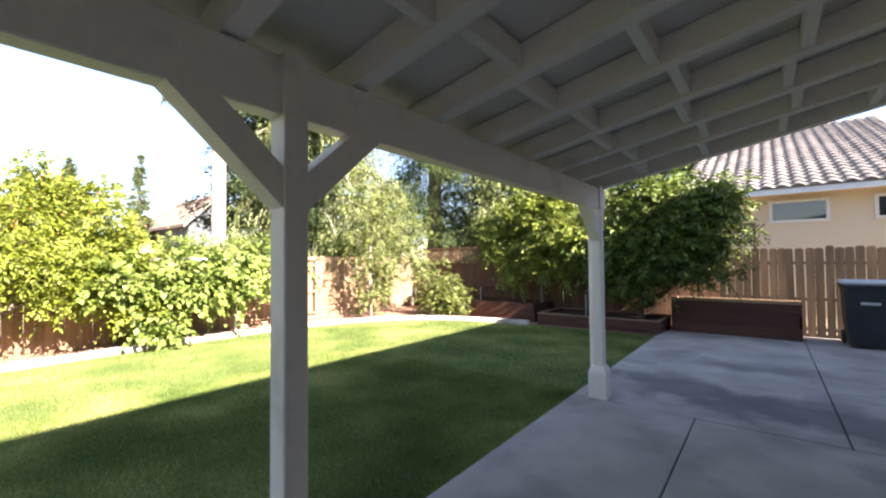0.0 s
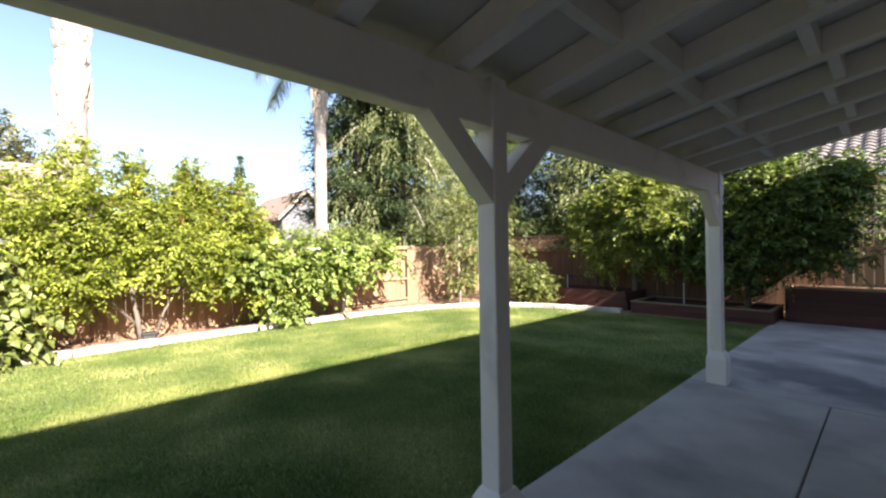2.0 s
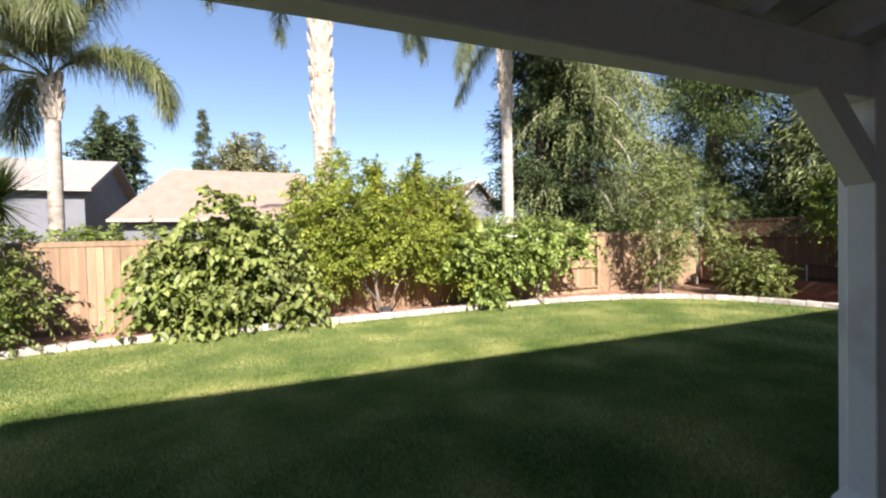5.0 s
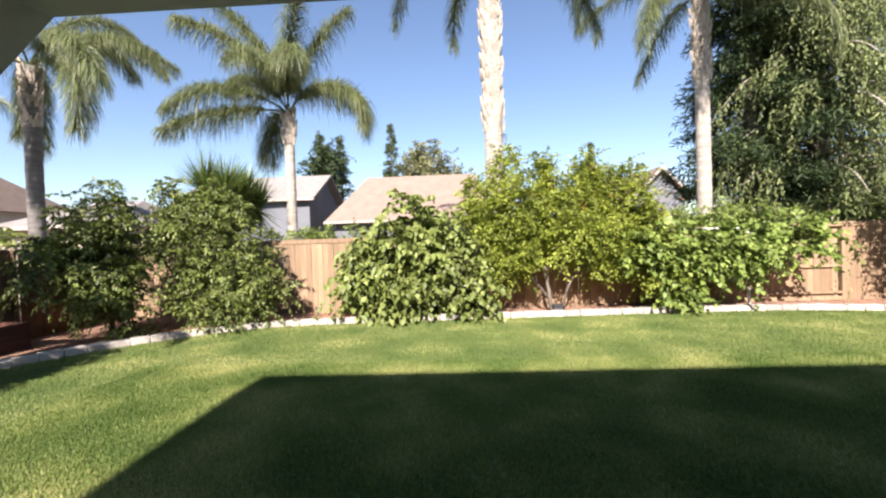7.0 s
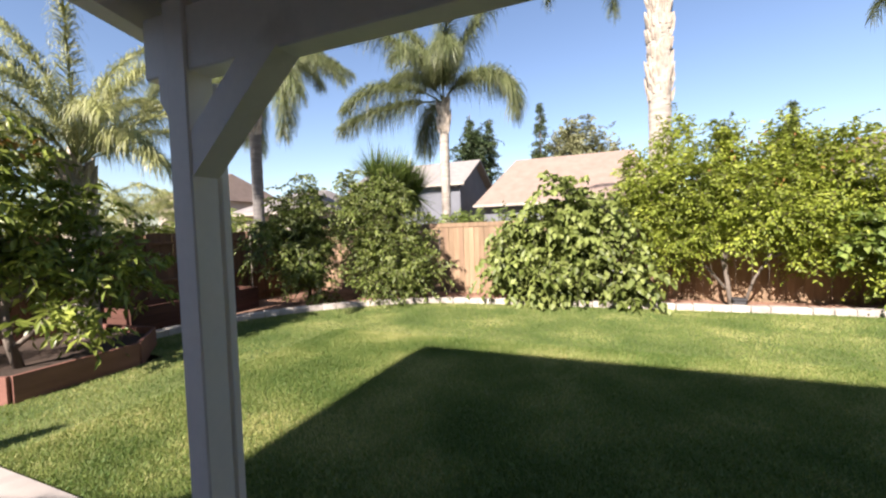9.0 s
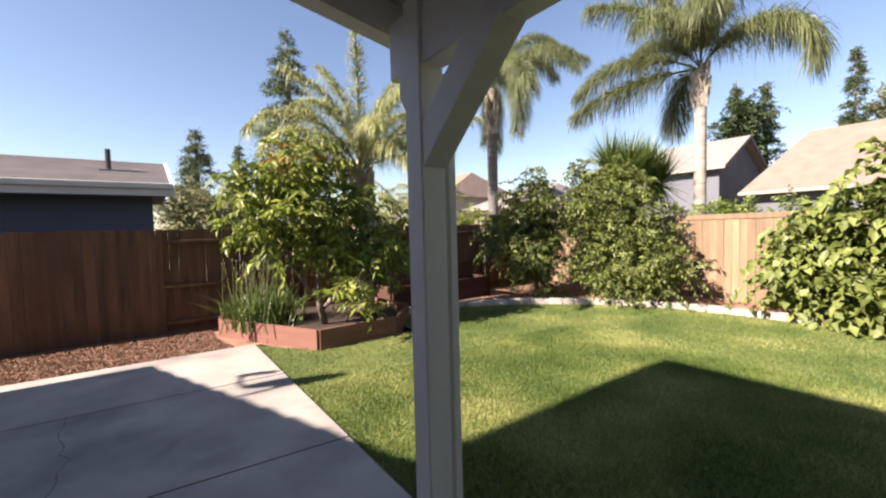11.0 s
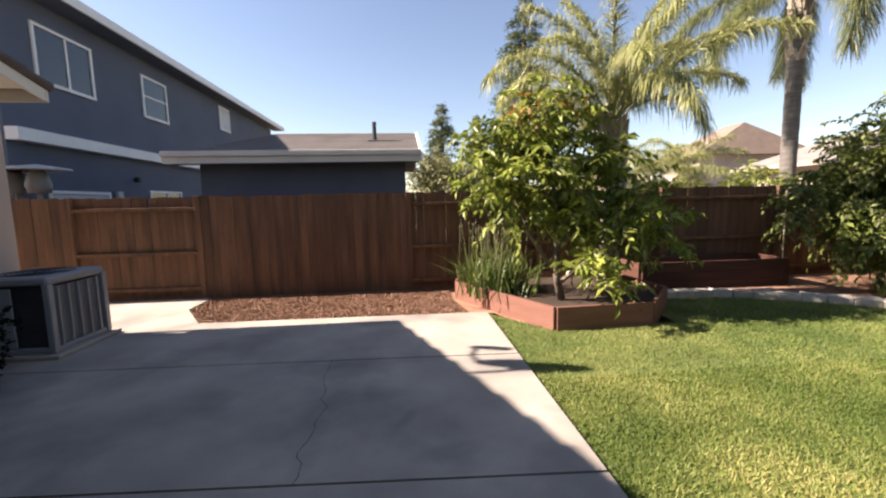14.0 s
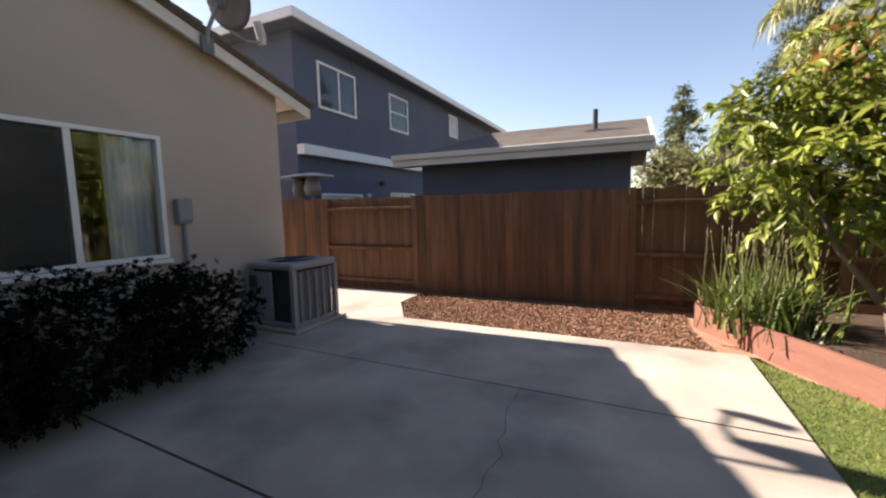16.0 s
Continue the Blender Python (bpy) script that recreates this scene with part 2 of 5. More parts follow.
L_PEACH = foliage("peach_leaf", (0.085, 0.125, 0.02), (0.20, 0.25, 0.046), (0.38, 0.42, 0.10), 0.35, 0.36, 0.3, 1.8)
L_FIG = foliage("fig_leaf", (0.088, 0.116, 0.024), (0.152, 0.188, 0.044), (0.240, 0.276, 0.080), 0.5, 0.28)
L_POM = foliage("pomegranate_leaf", (0.13, 0.175, 0.02), (0.23, 0.28, 0.034), (0.38, 0.41, 0.065), 0.5, 0.36, 0.35, 2.4)
L_VINE = foliage("vine_leaf", (0.107, 0.156, 0.029), (0.172, 0.238, 0.049), (0.271, 0.328, 0.082), 0.5, 0.34)
L_SHRUB = foliage("shrub_leaf", (0.070, 0.098, 0.021), (0.133, 0.171, 0.036), (0.231, 0.266, 0.070), 0.45, 0.32)
# Hedge greens taken almost to black to hold the shade there.
L_DARK = foliage("shaded_hedge_leaf", (0.004, 0.006, 0.004), (0.006, 0.009, 0.005), (0.011, 0.015, 0.008), 0.9, 0.15, gloss=0.08)
L_PALM = foliage("queen_palm_leaf", (0.085, 0.111, 0.043), (0.145, 0.170, 0.068), (0.255, 0.272, 0.119), 0.4, 0.4)
L_PINDO = foliage("pindo_palm_leaf", (0.17, 0.19, 0.065), (0.30, 0.315, 0.12), (0.44, 0.44, 0.19), 0.4, 0.3)
L_CONIFER = foliage("conifer_needle", (0.032, 0.056, 0.014), (0.068, 0.104, 0.026), (0.128, 0.164, 0.044), 0.6, 0.25)
L_WEEP = foliage("weeping_leaf", (0.09, 0.12, 0.042), (0.17, 0.205, 0.075), (0.29, 0.32, 0.125), 0.5, 0.3)
# Fruit leaf with the house's shade put into darker greens.
L_FRUITSHADE = foliage("shaded_fruit_leaf", (0.04, 0.07, 0.016), (0.10, 0.15, 0.03), (0.24, 0.30, 0.06), 0.4, 0.25)
L_FIR = foliage("grey_fir_needle", (0.05, 0.075, 0.035), (0.10, 0.13, 0.06), (0.175, 0.205, 0.09), 0.6, 0.25)
L_CEDAR = foliage("dark_cedar_needle", (0.018, 0.034, 0.012), (0.036, 0.062, 0.02), (0.075, 0.105, 0.035), 0.6, 0.15)
L_FAR = foliage("far_tree_leaf", (0.05, 0.075, 0.03), (0.085, 0.115, 0.045), (0.13, 0.16, 0.065), 0.6, 0.25)
L_FARPALE = foliage("far_pale_tree_leaf", (0.153, 0.162, 0.072), (0.225, 0.230, 0.108), (0.306, 0.297, 0.153), 0.6, 0.35)
L_BLADE = foliage("strap_leaf", (0.055, 0.09, 0.022), (0.10, 0.145, 0.032), (0.18, 0.22, 0.055), 0.4, 0.25)
L_STALK = foliage("seed_stalk_green", (0.12, 0.14, 0.06), (0.19, 0.21, 0.09), (0.28, 0.29, 0.14), 0.6, 0.1)
L_RUST = foliage("rusty_leaf", (0.20, 0.10, 0.03), (0.30, 0.16, 0.045), (0.40, 0.24, 0.07), 0.5, 0.35)
L_GRASS = foliage("grass_blade", (0.054, 0.128, 0.018), (0.17, 0.222, 0.05), (0.42, 0.375, 0.155), 0.6, 0.32, 0.45, 0.8)


# ---- mesh helpers ----
def link_mesh(name, me, material, parent=None, label=""):
    if material and not me.materials:
        me.materials.append(material)
    ob = new(name, me)
    if parent:
        ob.parent = parent
        if parent.type == "EMPTY":
            ob.matrix_parent_inverse = Matrix.Translation(-parent.location)
    if label:
        ob["label"] = label
    return ob


def part(name, bm, material, parent=None, label="", smooth=False):
    me = bpy.data.meshes.new(name)
    bm.to_mesh(me)
    bm.free()
    if smooth:
        me.polygons.foreach_set("use_smooth", [True] * len(me.polygons))
    return link_mesh(name, me, material, parent, label)


def thing(name, at, label, category, group="", kind=""):
    ob = new(name)
    ob.location = at
    ob.empty_display_size = 0.2
    return tagged(ob, label, category, group, kind)


def box(x0, x1, y0, y1, z0, z1, bevel=0.0, bm=None):
    b = bmesh.new()
    r = bmesh.ops.create_cube(b, size=1.0)
    bmesh.ops.scale(b, vec=(x1 - x0, y1 - y0, z1 - z0), verts=r["verts"])
    bmesh.ops.translate(b, vec=((x0 + x1) / 2, (y0 + y1) / 2, (z0 + z1) / 2), verts=r["verts"])
    if bevel:
        bmesh.ops.bevel(b, geom=b.edges[:], offset=bevel, segments=1, affect="EDGES")
    if bm is None:
        return b
    me = bpy.data.meshes.new("tmp")
    b.to_mesh(me)
    b.free()
    bm.from_mesh(me)
    bpy.data.meshes.remove(me)
    return bm


def prism(points, axis, a, b):
    """A polygon in the plane across axis ('x', 'y' or 'z'), drawn out from a to b."""
    bm = bmesh.new()
    def at(p, d):
        return {"x": (d, p[0], p[1]), "y": (p[0], d, p[1]), "z": (p[0], p[1], d)}[axis]
    lo = [bm.verts.new(at(p, a)) for p in points]
    hi = [bm.verts.new(at(p, b)) for p in points]
    bm.faces.new(lo)
    bm.faces.new(hi[::-1])
    for i in range(len(points)):
        j = (i + 1) % len(points)
        bm.faces.new((lo[i], hi[i], hi[j], lo[j]))
    bmesh.ops.recalc_face_normals(bm, faces=bm.faces[:])
    return bm


def tube(path, radii, sides=8, bm=None, cap=True):
    """A tapered tube along points."""
    bm = bm or bmesh.new()
    rings = []
    pts = [Vector(p) for p in path]
    for i, p in enumerate(pts):
        d = (pts[min(i + 1, len(pts) - 1)] - pts[max(i - 1, 0)]).normalized()
        u = d.cross(Vector((0.31, 0.95, 0.02)))
        u = u.normalized() if u.length > 1e-4 else Vector((1, 0, 0))
        v = d.cross(u)
        rings.append([bm.verts.new(p + (u * math.cos(k * math.tau / sides) + v * math.sin(k * math.tau / sides)) * radii[i]) for k in range(sides)])
    for a, b in zip(rings, rings[1:]):
        for k in range(sides):
            bm.faces.new((a[k], a[(k + 1) % sides], b[(k + 1) % sides], b[k]))
    if cap:
        bm.faces.new(rings[0][::-1])
        bm.faces.new(rings[-1])
    return bm


def array_mesh(name, verts, faces):
    """A mesh from arrays of vertices (n, 3) and of equal faces (m, k)."""
    me = bpy.data.meshes.new(name)
    verts, faces = np.asarray(verts, np.float32), np.asarray(faces, np.int32)
    k = faces.shape[1]
    me.vertices.add(len(verts))
    me.vertices.foreach_set("co", verts.ravel())
    me.loops.add(faces.size)
    me.loops.foreach_set("vertex_index", faces.ravel())
    me.polygons.add(len(faces))
    me.polygons.foreach_set("loop_start", np.arange(0, faces.size, k, dtype=np.int32))
    me.update(calc_edges=True)
    me.validate()
    return me


def unit(a):
    return a / np.maximum(np.linalg.norm(a, axis=1, keepdims=True), 1e-9)


def leaf_mesh(name, at, way, length, width, rng, fold=0.25, lift=None):
    """Leaves as folded diamonds: base at, pointing along way."""
    n = len(at)
    way = unit(way)
    side = unit(np.cross(way, rng.normal(size=(n, 3)) * 0.6 + (0, 0, 1) if lift is None else lift))
    up = np.cross(side, way)
    ln = (length * rng.uniform(0.65, 1.25, n))[:, None]
    wd = (width * rng.uniform(0.7, 1.2, n))[:, None]
    tip = at + way * ln - up * ln * rng.uniform(0, 0.25, (n, 1))
    mid = at + way * ln * 0.45
    l, r = mid + side * wd / 2 + up * wd * fold, mid - side * wd / 2 + up * wd * fold
    verts = np.stack([at, l, tip, r], 1).reshape(-1, 3)
    i = np.arange(n)[:, None] * 4
    return array_mesh(name, verts, np.concatenate([i + (0, 2, 1), i + (0, 3, 2)]))


def clump_points(clumps, count, rng, shell=0.55):
    """Points in ellipsoids (x, y, z, rx, ry, rz), denser towards their skins, and the ways out."""
    c = np.array(clumps, float)
    w = (c[:, 3] * c[:, 4] + c[:, 3] * c[:, 5] + c[:, 4] * c[:, 5])
    k = rng.choice(len(c), count, p=w / w.sum())
    d = unit(rng.normal(size=(count, 3)))
    rad = (1 - shell * rng.random(count) ** 1.6)[:, None]
    bump = 1 + 0.22 * np.sin(d[:, 0:1] * 7 + k[:, None]) * np.cos(d[:, 1:2] * 6 + d[:, 2:3] * 5 + k[:, None] * 1.7)
    return c[k, :3] + d * c[k, 3:] * rad * bump, d


# ---- ground ----
def sheet(name, outline, z, material, label, category, kind="structure"):
    bm = bmesh.new()
    f = bm.faces.new([bm.verts.new((x, y, z)) for x, y in outline])
    if f.normal.z < 0 or f.calc_area() and (f.normal_update() or f.normal.z < 0):
        f.normal_flip()
    return tagged(part(name, bm, material), label, category, kind=kind)


sheet("ground", [(-900, -900), (900, -900), (900, 900), (-900, 900)], -0.12, EARTH, "dry tan earth stretching to the horizon", "ground")

SLAB_W = -2.10
EDGE = [(-4.5, -8.15), (-5.3, -8.2), (-6.1, -8.1), (-7.0, -7.65), (-7.8, -7.05), (-8.65, -6.1), (-9.25, -4.9), (-9.48, -3.2), (-9.6, -1.0), (-9.68, 1.2), (-9.75, 3.2), (-9.75, 5.4), (-9.5, 7.2), (-8.9, 8.7), (-7.9, 9.75), (-6.5, 10.3), (-5.0, 10.6)]


def smooth_line(points, step):
    """Points at even steps along a curve through the given ones."""
    p = np.array(points, float)
    q = np.vstack([2 * p[0] - p[1], p, 2 * p[-1] - p[-2]])
    out = []
    for i in range(1, len(q) - 2):
        for t in np.linspace(0, 1, 20, endpoint=False):
            a, b, c, d = q[i - 1:i + 3]
            out.append(0.5 * (2 * b + (c - a) * t + (2 * a - 5 * b + 4 * c - d) * t * t + (3 * b - 3 * c + d - a) * t ** 3))
    out = np.array(out + [p[-1]])
    s = np.r_[0, np.cumsum(np.linalg.norm(np.diff(out, axis=0), axis=1))]
    at = np.arange(0, s[-1], step)
    return np.stack([np.interp(at, s, out[:, k]) for k in range(2)], 1)


CURB = smooth_line(EDGE, 0.30)
lawn_outline = [(SLAB_W - 0.01, -7.75), (-2.75, -6.85), (-4.4, -6.9)] + [tuple(p) for p in CURB] + [(-2.2, 10.65), (SLAB_W - 0.01, 10.6)]
sheet("lawn", lawn_outline, -0.03, TURFSOIL, "mown green lawn with paler dry patches", "lawn")
bed_outline = [(-10.8, -9.5), (-4.3, -9.5), (-4.3, -8.2)] + [tuple(p) for p in CURB] + [(-2.0, 10.75), (-2.0, 12.35), (-10.8, 12.35)]
sheet("planting_bed", bed_outline, -0.02, BARK, "red bark mulch bed along the fence", "bed")
sheet("mulch_strip", [(-4.3, -9.5), (2.42, -9.5), (2.42, -8.6), (1.9, -7.78), (-2.2, -7.78), (-2.4, -7.2), (-4.3, -7.2)], -0.035, BARK, "red bark mulch strip before the fence", "bed")


def inside(px, py, outline):
    """Which of the points lie inside the outline."""
    o = np.array(outline)
    res = np.zeros(len(px), bool)
    for (x0, y0), (x1, y1) in zip(o, np.roll(o, -1, 0)):
        cut = (y0 > py) != (y1 > py)
        res ^= cut & (px < (x1 - x0) * (py - y0) / (y1 - y0 + 1e-12) + x0)
    return res


# patio slab in poured panels, with open joints
patio = thing("patio", (0, 2, 0), "grey broom-finished concrete patio with control joints and stains", "patio", kind="structure")
JX, PANELS = 0.006, [(-2.1, -0.79, 0.75, 5.78), (-0.79, 3.74, 0.75, 5.78), (-2.1, 0.385, 5.78, 11.75), (0.385, 6.5, 5.78, 12.3)]
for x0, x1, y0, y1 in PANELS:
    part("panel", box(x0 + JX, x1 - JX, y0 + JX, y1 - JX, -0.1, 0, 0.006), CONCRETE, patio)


def joint_a(x):
    return -4.31 - 0.054 * x


def joint_b(x):
    return -6.17 - 0.038 * x


W, E = -2.094, 3.734
part("panel", prism([(W, joint_a(W) + 0.010), (E, joint_a(E) + 0.010), (E, 0.744), (W, 0.744)], "z", -0.1, 0), CONCRETE, patio)
part("panel", prism([(W, joint_b(W) + 0.010), (E, joint_b(E) + 0.010), (E, joint_a(E) - 0.010), (W, joint_a(W) - 0.010)], "z", -0.1, 0), CONCRETE, patio)
part("panel", prism([(W, -7.72), (1.89, -7.80), (2.42, -8.62), (2.42, -9.4), (7.5, -9.4), (7.5, joint_b(7.5)), (W, joint_b(W) - 0.010)], "z", -0.1, 0), CONCRETE, patio)
part("joint_bed", prism([(-2.09, -7.7), (1.8, -7.7), (3.7, -9), (6, -9), (6, 11.7), (-2.09, 11.7)], "z", -0.09, -0.03), JOINT, patio, "dark joint between panels")


def ribbon(name, points, width, z, material, parent, rng):
    bm = bmesh.new()
    rows = []
    for (x, y) in points:
        w = width * rng.uniform(0.4, 1.2)
        rows.append((bm.verts.new((x - w, y, z)), bm.verts.new((x + w, y, z))))
    for (a, b), (c, d) in zip(rows, rows[1:]):
        bm.faces.new((a, b, d, c))
    return part(name, bm, material, parent)


rg = np.random.default_rng(5)
crack = [(-0.19 - 0.11 * t + 0.03 * math.sin(t * 9) + 0.018 * math.sin(t * 31 + 1) + rg.normal(0, 0.010), -6.16 + 1.86 * t) for t in np.linspace(0, 1, 30)]
ribbon("crack", crack, 0.0032, 0.002, JOINT, patio, rg)

# edging stones round the lawn
edging = thing("garden_edging", (-10, 1, 0), "pale tumbled stone edging set round the lawn", "edging")
stones = []
for k in range(4):
    b = box(-0.147, 0.147, -0.10, 0.10, -0.09, 0.075, 0.016)
    for v in b.verts:
        v.co += Vector((rg.normal(0, 0.006), rg.normal(0, 0.006), rg.normal(0, 0.005)))
    me = bpy.data.meshes.new("stone")
    b.to_mesh(me)
    b.free()
    me.materials.append(STONE)
    stones.append(me)
for i, p in enumerate(CURB):
    q = CURB[min(i + 1, len(CURB) - 1)] - CURB[max(i - 1, 0)]
    ob = link_mesh("stone", stones[i % 4], None, edging)
    ob.location, ob.rotation_euler = (p[0], p[1], 0.01), (0, 0, math.atan2(q[1], q[0]) + rg.normal(0, 0.03))

# ---- patio cover ----
BX0, BX1, BZ0, BZ1 = -1.85, -1.745, 2.29, 2.53
POSTS = (-2.52, 1.755, 5.88)
SLOPE = 0.19
cover = thing("patio_cover", (-1.8, 1.75, 0), "cream-painted timber patio cover with knee braces and open rafters", "patio cover")
part("beam", box(BX0, BX1, -2.72, 6.07, BZ0, BZ1, 0.006), WHITEWOOD, cover)
part("beam_trim", box(BX0 - 0.022, BX0 - 0.002, -2.72, 6.07, BZ0 + 0.06, BZ1, 0.004), WHITEWOOD, cover)
for k, y in enumerate(POSTS):
    post = part("post", box(-1.845, -1.73, y - 0.06, y + 0.055, 0.0, 2.56, 0.006), WHITEWOOD, cover)
    part("post_board", box(-1.90, -1.862, y - 0.01, y + 0.052, 0.3, 2.28, 0.004), WHITEWOOD, post)
    # flared plinth
    bm = bmesh.new()
    rings = []
    for z, w in ((0, 0.104), (0.30, 0.104), (0.335, 0.096), (0.385, 0.07)):
        rings.append([bm.verts.new((-1.79 + sx * w, y + sy * w, z)) for sx, sy in ((-1, -1), (1, -1), (1, 1), (-1, 1))])
    for a, b in zip(rings, rings[1:]):
        for i in range(4):
            bm.faces.new((a[i], a[(i + 1) % 4], b[(i + 1) % 4], b[i]))
    bm.faces.new(rings[-1])
    part("plinth", bm, WHITEWOOD, post)
    for side in (-1, 1):
        if (k == 0 and side < 0) or (k == 2 and side > 0):
            yo = y + side * 0.062
            pts = [(yo, 2.13), (yo + side * 0.04, 2.19), (yo + side * 0.04, 2.5), (yo, 2.5)]
            part("post_block", prism(pts, "x", -1.85, -1.735), WHITEWOOD, post)
            continue
        yo = y + side * 0.055
        pts = [(yo, 1.89), (yo + side * 0.44, 2.295), (yo + side * 0.26, 2.295), (yo, 2.06)]
        part("brace", prism(pts, "x", -1.85, -1.738), WHITEWOOD, cover)


def rafter_z(x):
    return 2.55 + SLOPE * (x + 1.74)


RX0, RX1, RW = -1.98, 3.74, 0.05
ys = [-2.86] + [-2.3 + 0.633 * i for i in range(13)] + [6.02]
for i, y in enumerate(ys):
    h = 0.16
    pts = [(RX0, rafter_z(RX0)), (RX1, rafter_z(RX1)), (RX1, rafter_z(RX1) + h), (RX0, rafter_z(RX0) + h)]
    part("rafter", prism(pts, "y", y - RW, y + RW), WHITEWOOD, cover)
for bx in (-1.22, -0.61, 0.02, 0.64, 1.26, 1.88, 2.5, 3.1):
    for i, (y0, y1) in enumerate(zip(ys, ys[1:])):
        o = 0.035 * (-1) ** i
        z = rafter_z(bx + o) + 0.02
        part("blocking", box(bx + o - 0.03, bx + o + 0.03, y0 + RW + 0.002, y1 - RW - 0.002, z, z + 0.13), WHITEWOOD, cover)
pts = [(RX0 - 0.03, rafter_z(RX0) + 0.162), (RX1, rafter_z(RX1) + 0.164), (RX1, rafter_z(RX1) + 0.19), (RX0 - 0.03, rafter_z(RX0) + 0.188)]
part("roof_deck", prism(pts, "y", -2.92, 6.08), DECKWOOD, cover)
pts = [(x, z + 0.03) for x, z in pts]
part("roof_felt", prism(pts, "y", -2.93, 6.09), SHINGLE, cover, "taupe shingle roofing")
part("fascia", box(RX0 - 0.045, RX0 - 0.002, -2.93, 6.09, 2.50, 2.72, 0.004), WHITEWOOD, cover)

# ---- the house ----
WX = 3.76
house = thing("house", (6, 0, 0), "tan stucco family house with dark tile roof", "house", kind="structure")
WIN = (-5.76, -3.9, 1.06, 2.37)


def wall_with_hole(x0, x1, y0, y1, z0, z1, hole):
    a, b, c, d = hole
    bm = box(x0, x1, y0, a, z0, z1)
    for q in ((b, y1, z0, z1), (a, b, z0, c), (a, b, d, z1)):
        box(x0, x1, *q, bm=bm)
    bmesh.ops.remove_doubles(bm, verts=bm.verts[:], dist=1e-5)
    return bm


RAKE0, RAKES = 2.98, 0.292


def rake_z(y):
    return RAKE0 + RAKES * (y + 7.99)


wall = part("wall", wall_with_hole(WX, WX + 0.2, -7.5, 11.0, -0.1, 2.86, WIN), STUCCO, house)
part("wall", prism([(-7.5, 2.86), (-4.3, 2.86), (-4.3, rake_z(-4.3) + 0.1), (-7.5, rake_z(-7.5) + 0.1)], "x", WX, WX + 0.2), STUCCO, house)
part("wall", box(WX + 0.2, 12, -7.5, -7.3, -0.1, 2.86), STUCCO, house)
# Unseen north end, its height set to keep patio and planters shaded.
part("wall", box(WX, 12, 11.001, 11.2, -0.1, 4.45), STUCCO, house)
part("upper_wall", box(4.9, 12, -4.3, 10.0, 2.86, 7.2), STUCCO, house)
part("wall", box(WX, 4.9, -4.3, 10.0, 2.87, 4.4), STUCCO, house)
# Raised wall and roof added out of view to cast that shade.
part("wall", box(WX, WX + 0.2, 10.02, 10.999, 2.865, 4.45), STUCCO, house)
part("low_roof", box(3.6, 12.2, 10.01, 11.4, 4.452, 4.62), DARKTILE, house)
# hipped upper roof: its eaves throw the long shadow over the lawn
UE, UZ, US, UN = 4.41, 7.55, -4.91, 10.4
bm = bmesh.new()
lo = [bm.verts.new(p) for p in ((UE, US, UZ), (13, US, UZ), (13, UN, UZ), (UE, UN, UZ))]
hi = [bm.verts.new(p) for p in ((8.2, 0, UZ + 1.3), (8.8, 0, UZ + 1.3), (8.8, 8.5, UZ + 1.3), (8.2, 8.5, UZ + 1.3))]
bm.faces.new(lo[::-1]); bm.faces.new(hi)
for i in range(4):
    bm.faces.new((lo[i], lo[(i + 1) % 4], hi[(i + 1) % 4], hi[i]))
part("upper_roof", bm, DARKTILE, house)
part("eave", box(UE + 0.02, 12.9, US + 0.02, UN - 0.02, 7.2, UZ - 0.002), FASCIA, house)


pts = [(-7.99, rake_z(-7.99)), (-4.2, rake_z(-4.2)), (-4.2, rake_z(-4.2) + 0.19), (-7.99, rake_z(-7.99) + 0.19)]
part("rake_board", prism(pts, "x", 3.60, 3.64), FASCIA, house)
pts = [(-7.95, rake_z(-7.95) + 0.13), (-4.2, rake_z(-4.2) + 0.13), (-4.2, rake_z(-4.2) + 0.185), (-7.95, rake_z(-7.95) + 0.185)]
part("roof_deck", prism(pts, "x", 3.642, 9), FASCIA, house)
part("eave_board", box(3.60, 9, -8.035, -7.995, 2.97, 3.16), FASCIA, house)
bm = prism([(-0.02, 0), (0.40, 0.035), (0.40, 0.07), (-0.02, 0.045)], "x", -0.16, 0.16)
me = bpy.data.meshes.new("roof_tile")
bm.to_mesh(me); bm.free()
me.materials.append(DARKTILE)
for j in range(8):
    for i in range(11):
        y = -8.05 + 0.36 * i
        ob = link_mesh("roof_tile", me, None, house)
        ob.location, ob.rotation_euler = (3.76 + 0.325 * j, y, rake_z(y) + 0.19), (math.atan(RAKES), rg.normal(0, 0.01), rg.normal(0, 0.01))
for i in range(11):
    y = -8.07 + 0.36 * i
    tile = tube([(3.615, y, rake_z(y) + 0.215), (3.615, y + 0.40, rake_z(y + 0.40) + 0.20)], [0.075, 0.06], 8)
    part("rake_tile", tile, DARKTILE, house)
# sliding window
window = thing("window_1", (WX, -4.8, 1.06), "white vinyl sliding window reflecting the garden", "window", kind="structure")
a, b, c, d = WIN
bm = bmesh.new()
for q in ((a - 0.03, b + 0.03, c - 0.02, c + 0.025), (a - 0.03, b + 0.03, d - 0.025, d + 0.02), (a - 0.03, a + 0.018, c + 0.026, d - 0.026), (b - 0.018, b + 0.03, c + 0.026, d - 0.026), (-4.985, -4.925, c + 0.026, d - 0.026)):
    box(WX - 0.025, WX + 0.07, q[0], q[1], q[2], q[3], 0.003, bm)
part("window_frame", bm, TRIM, window)
part("window_sill", box(WX - 0.05, WX + 0.02, a - 0.05, b + 0.05, c - 0.075, c - 0.032, 0.005), TRIM, window)
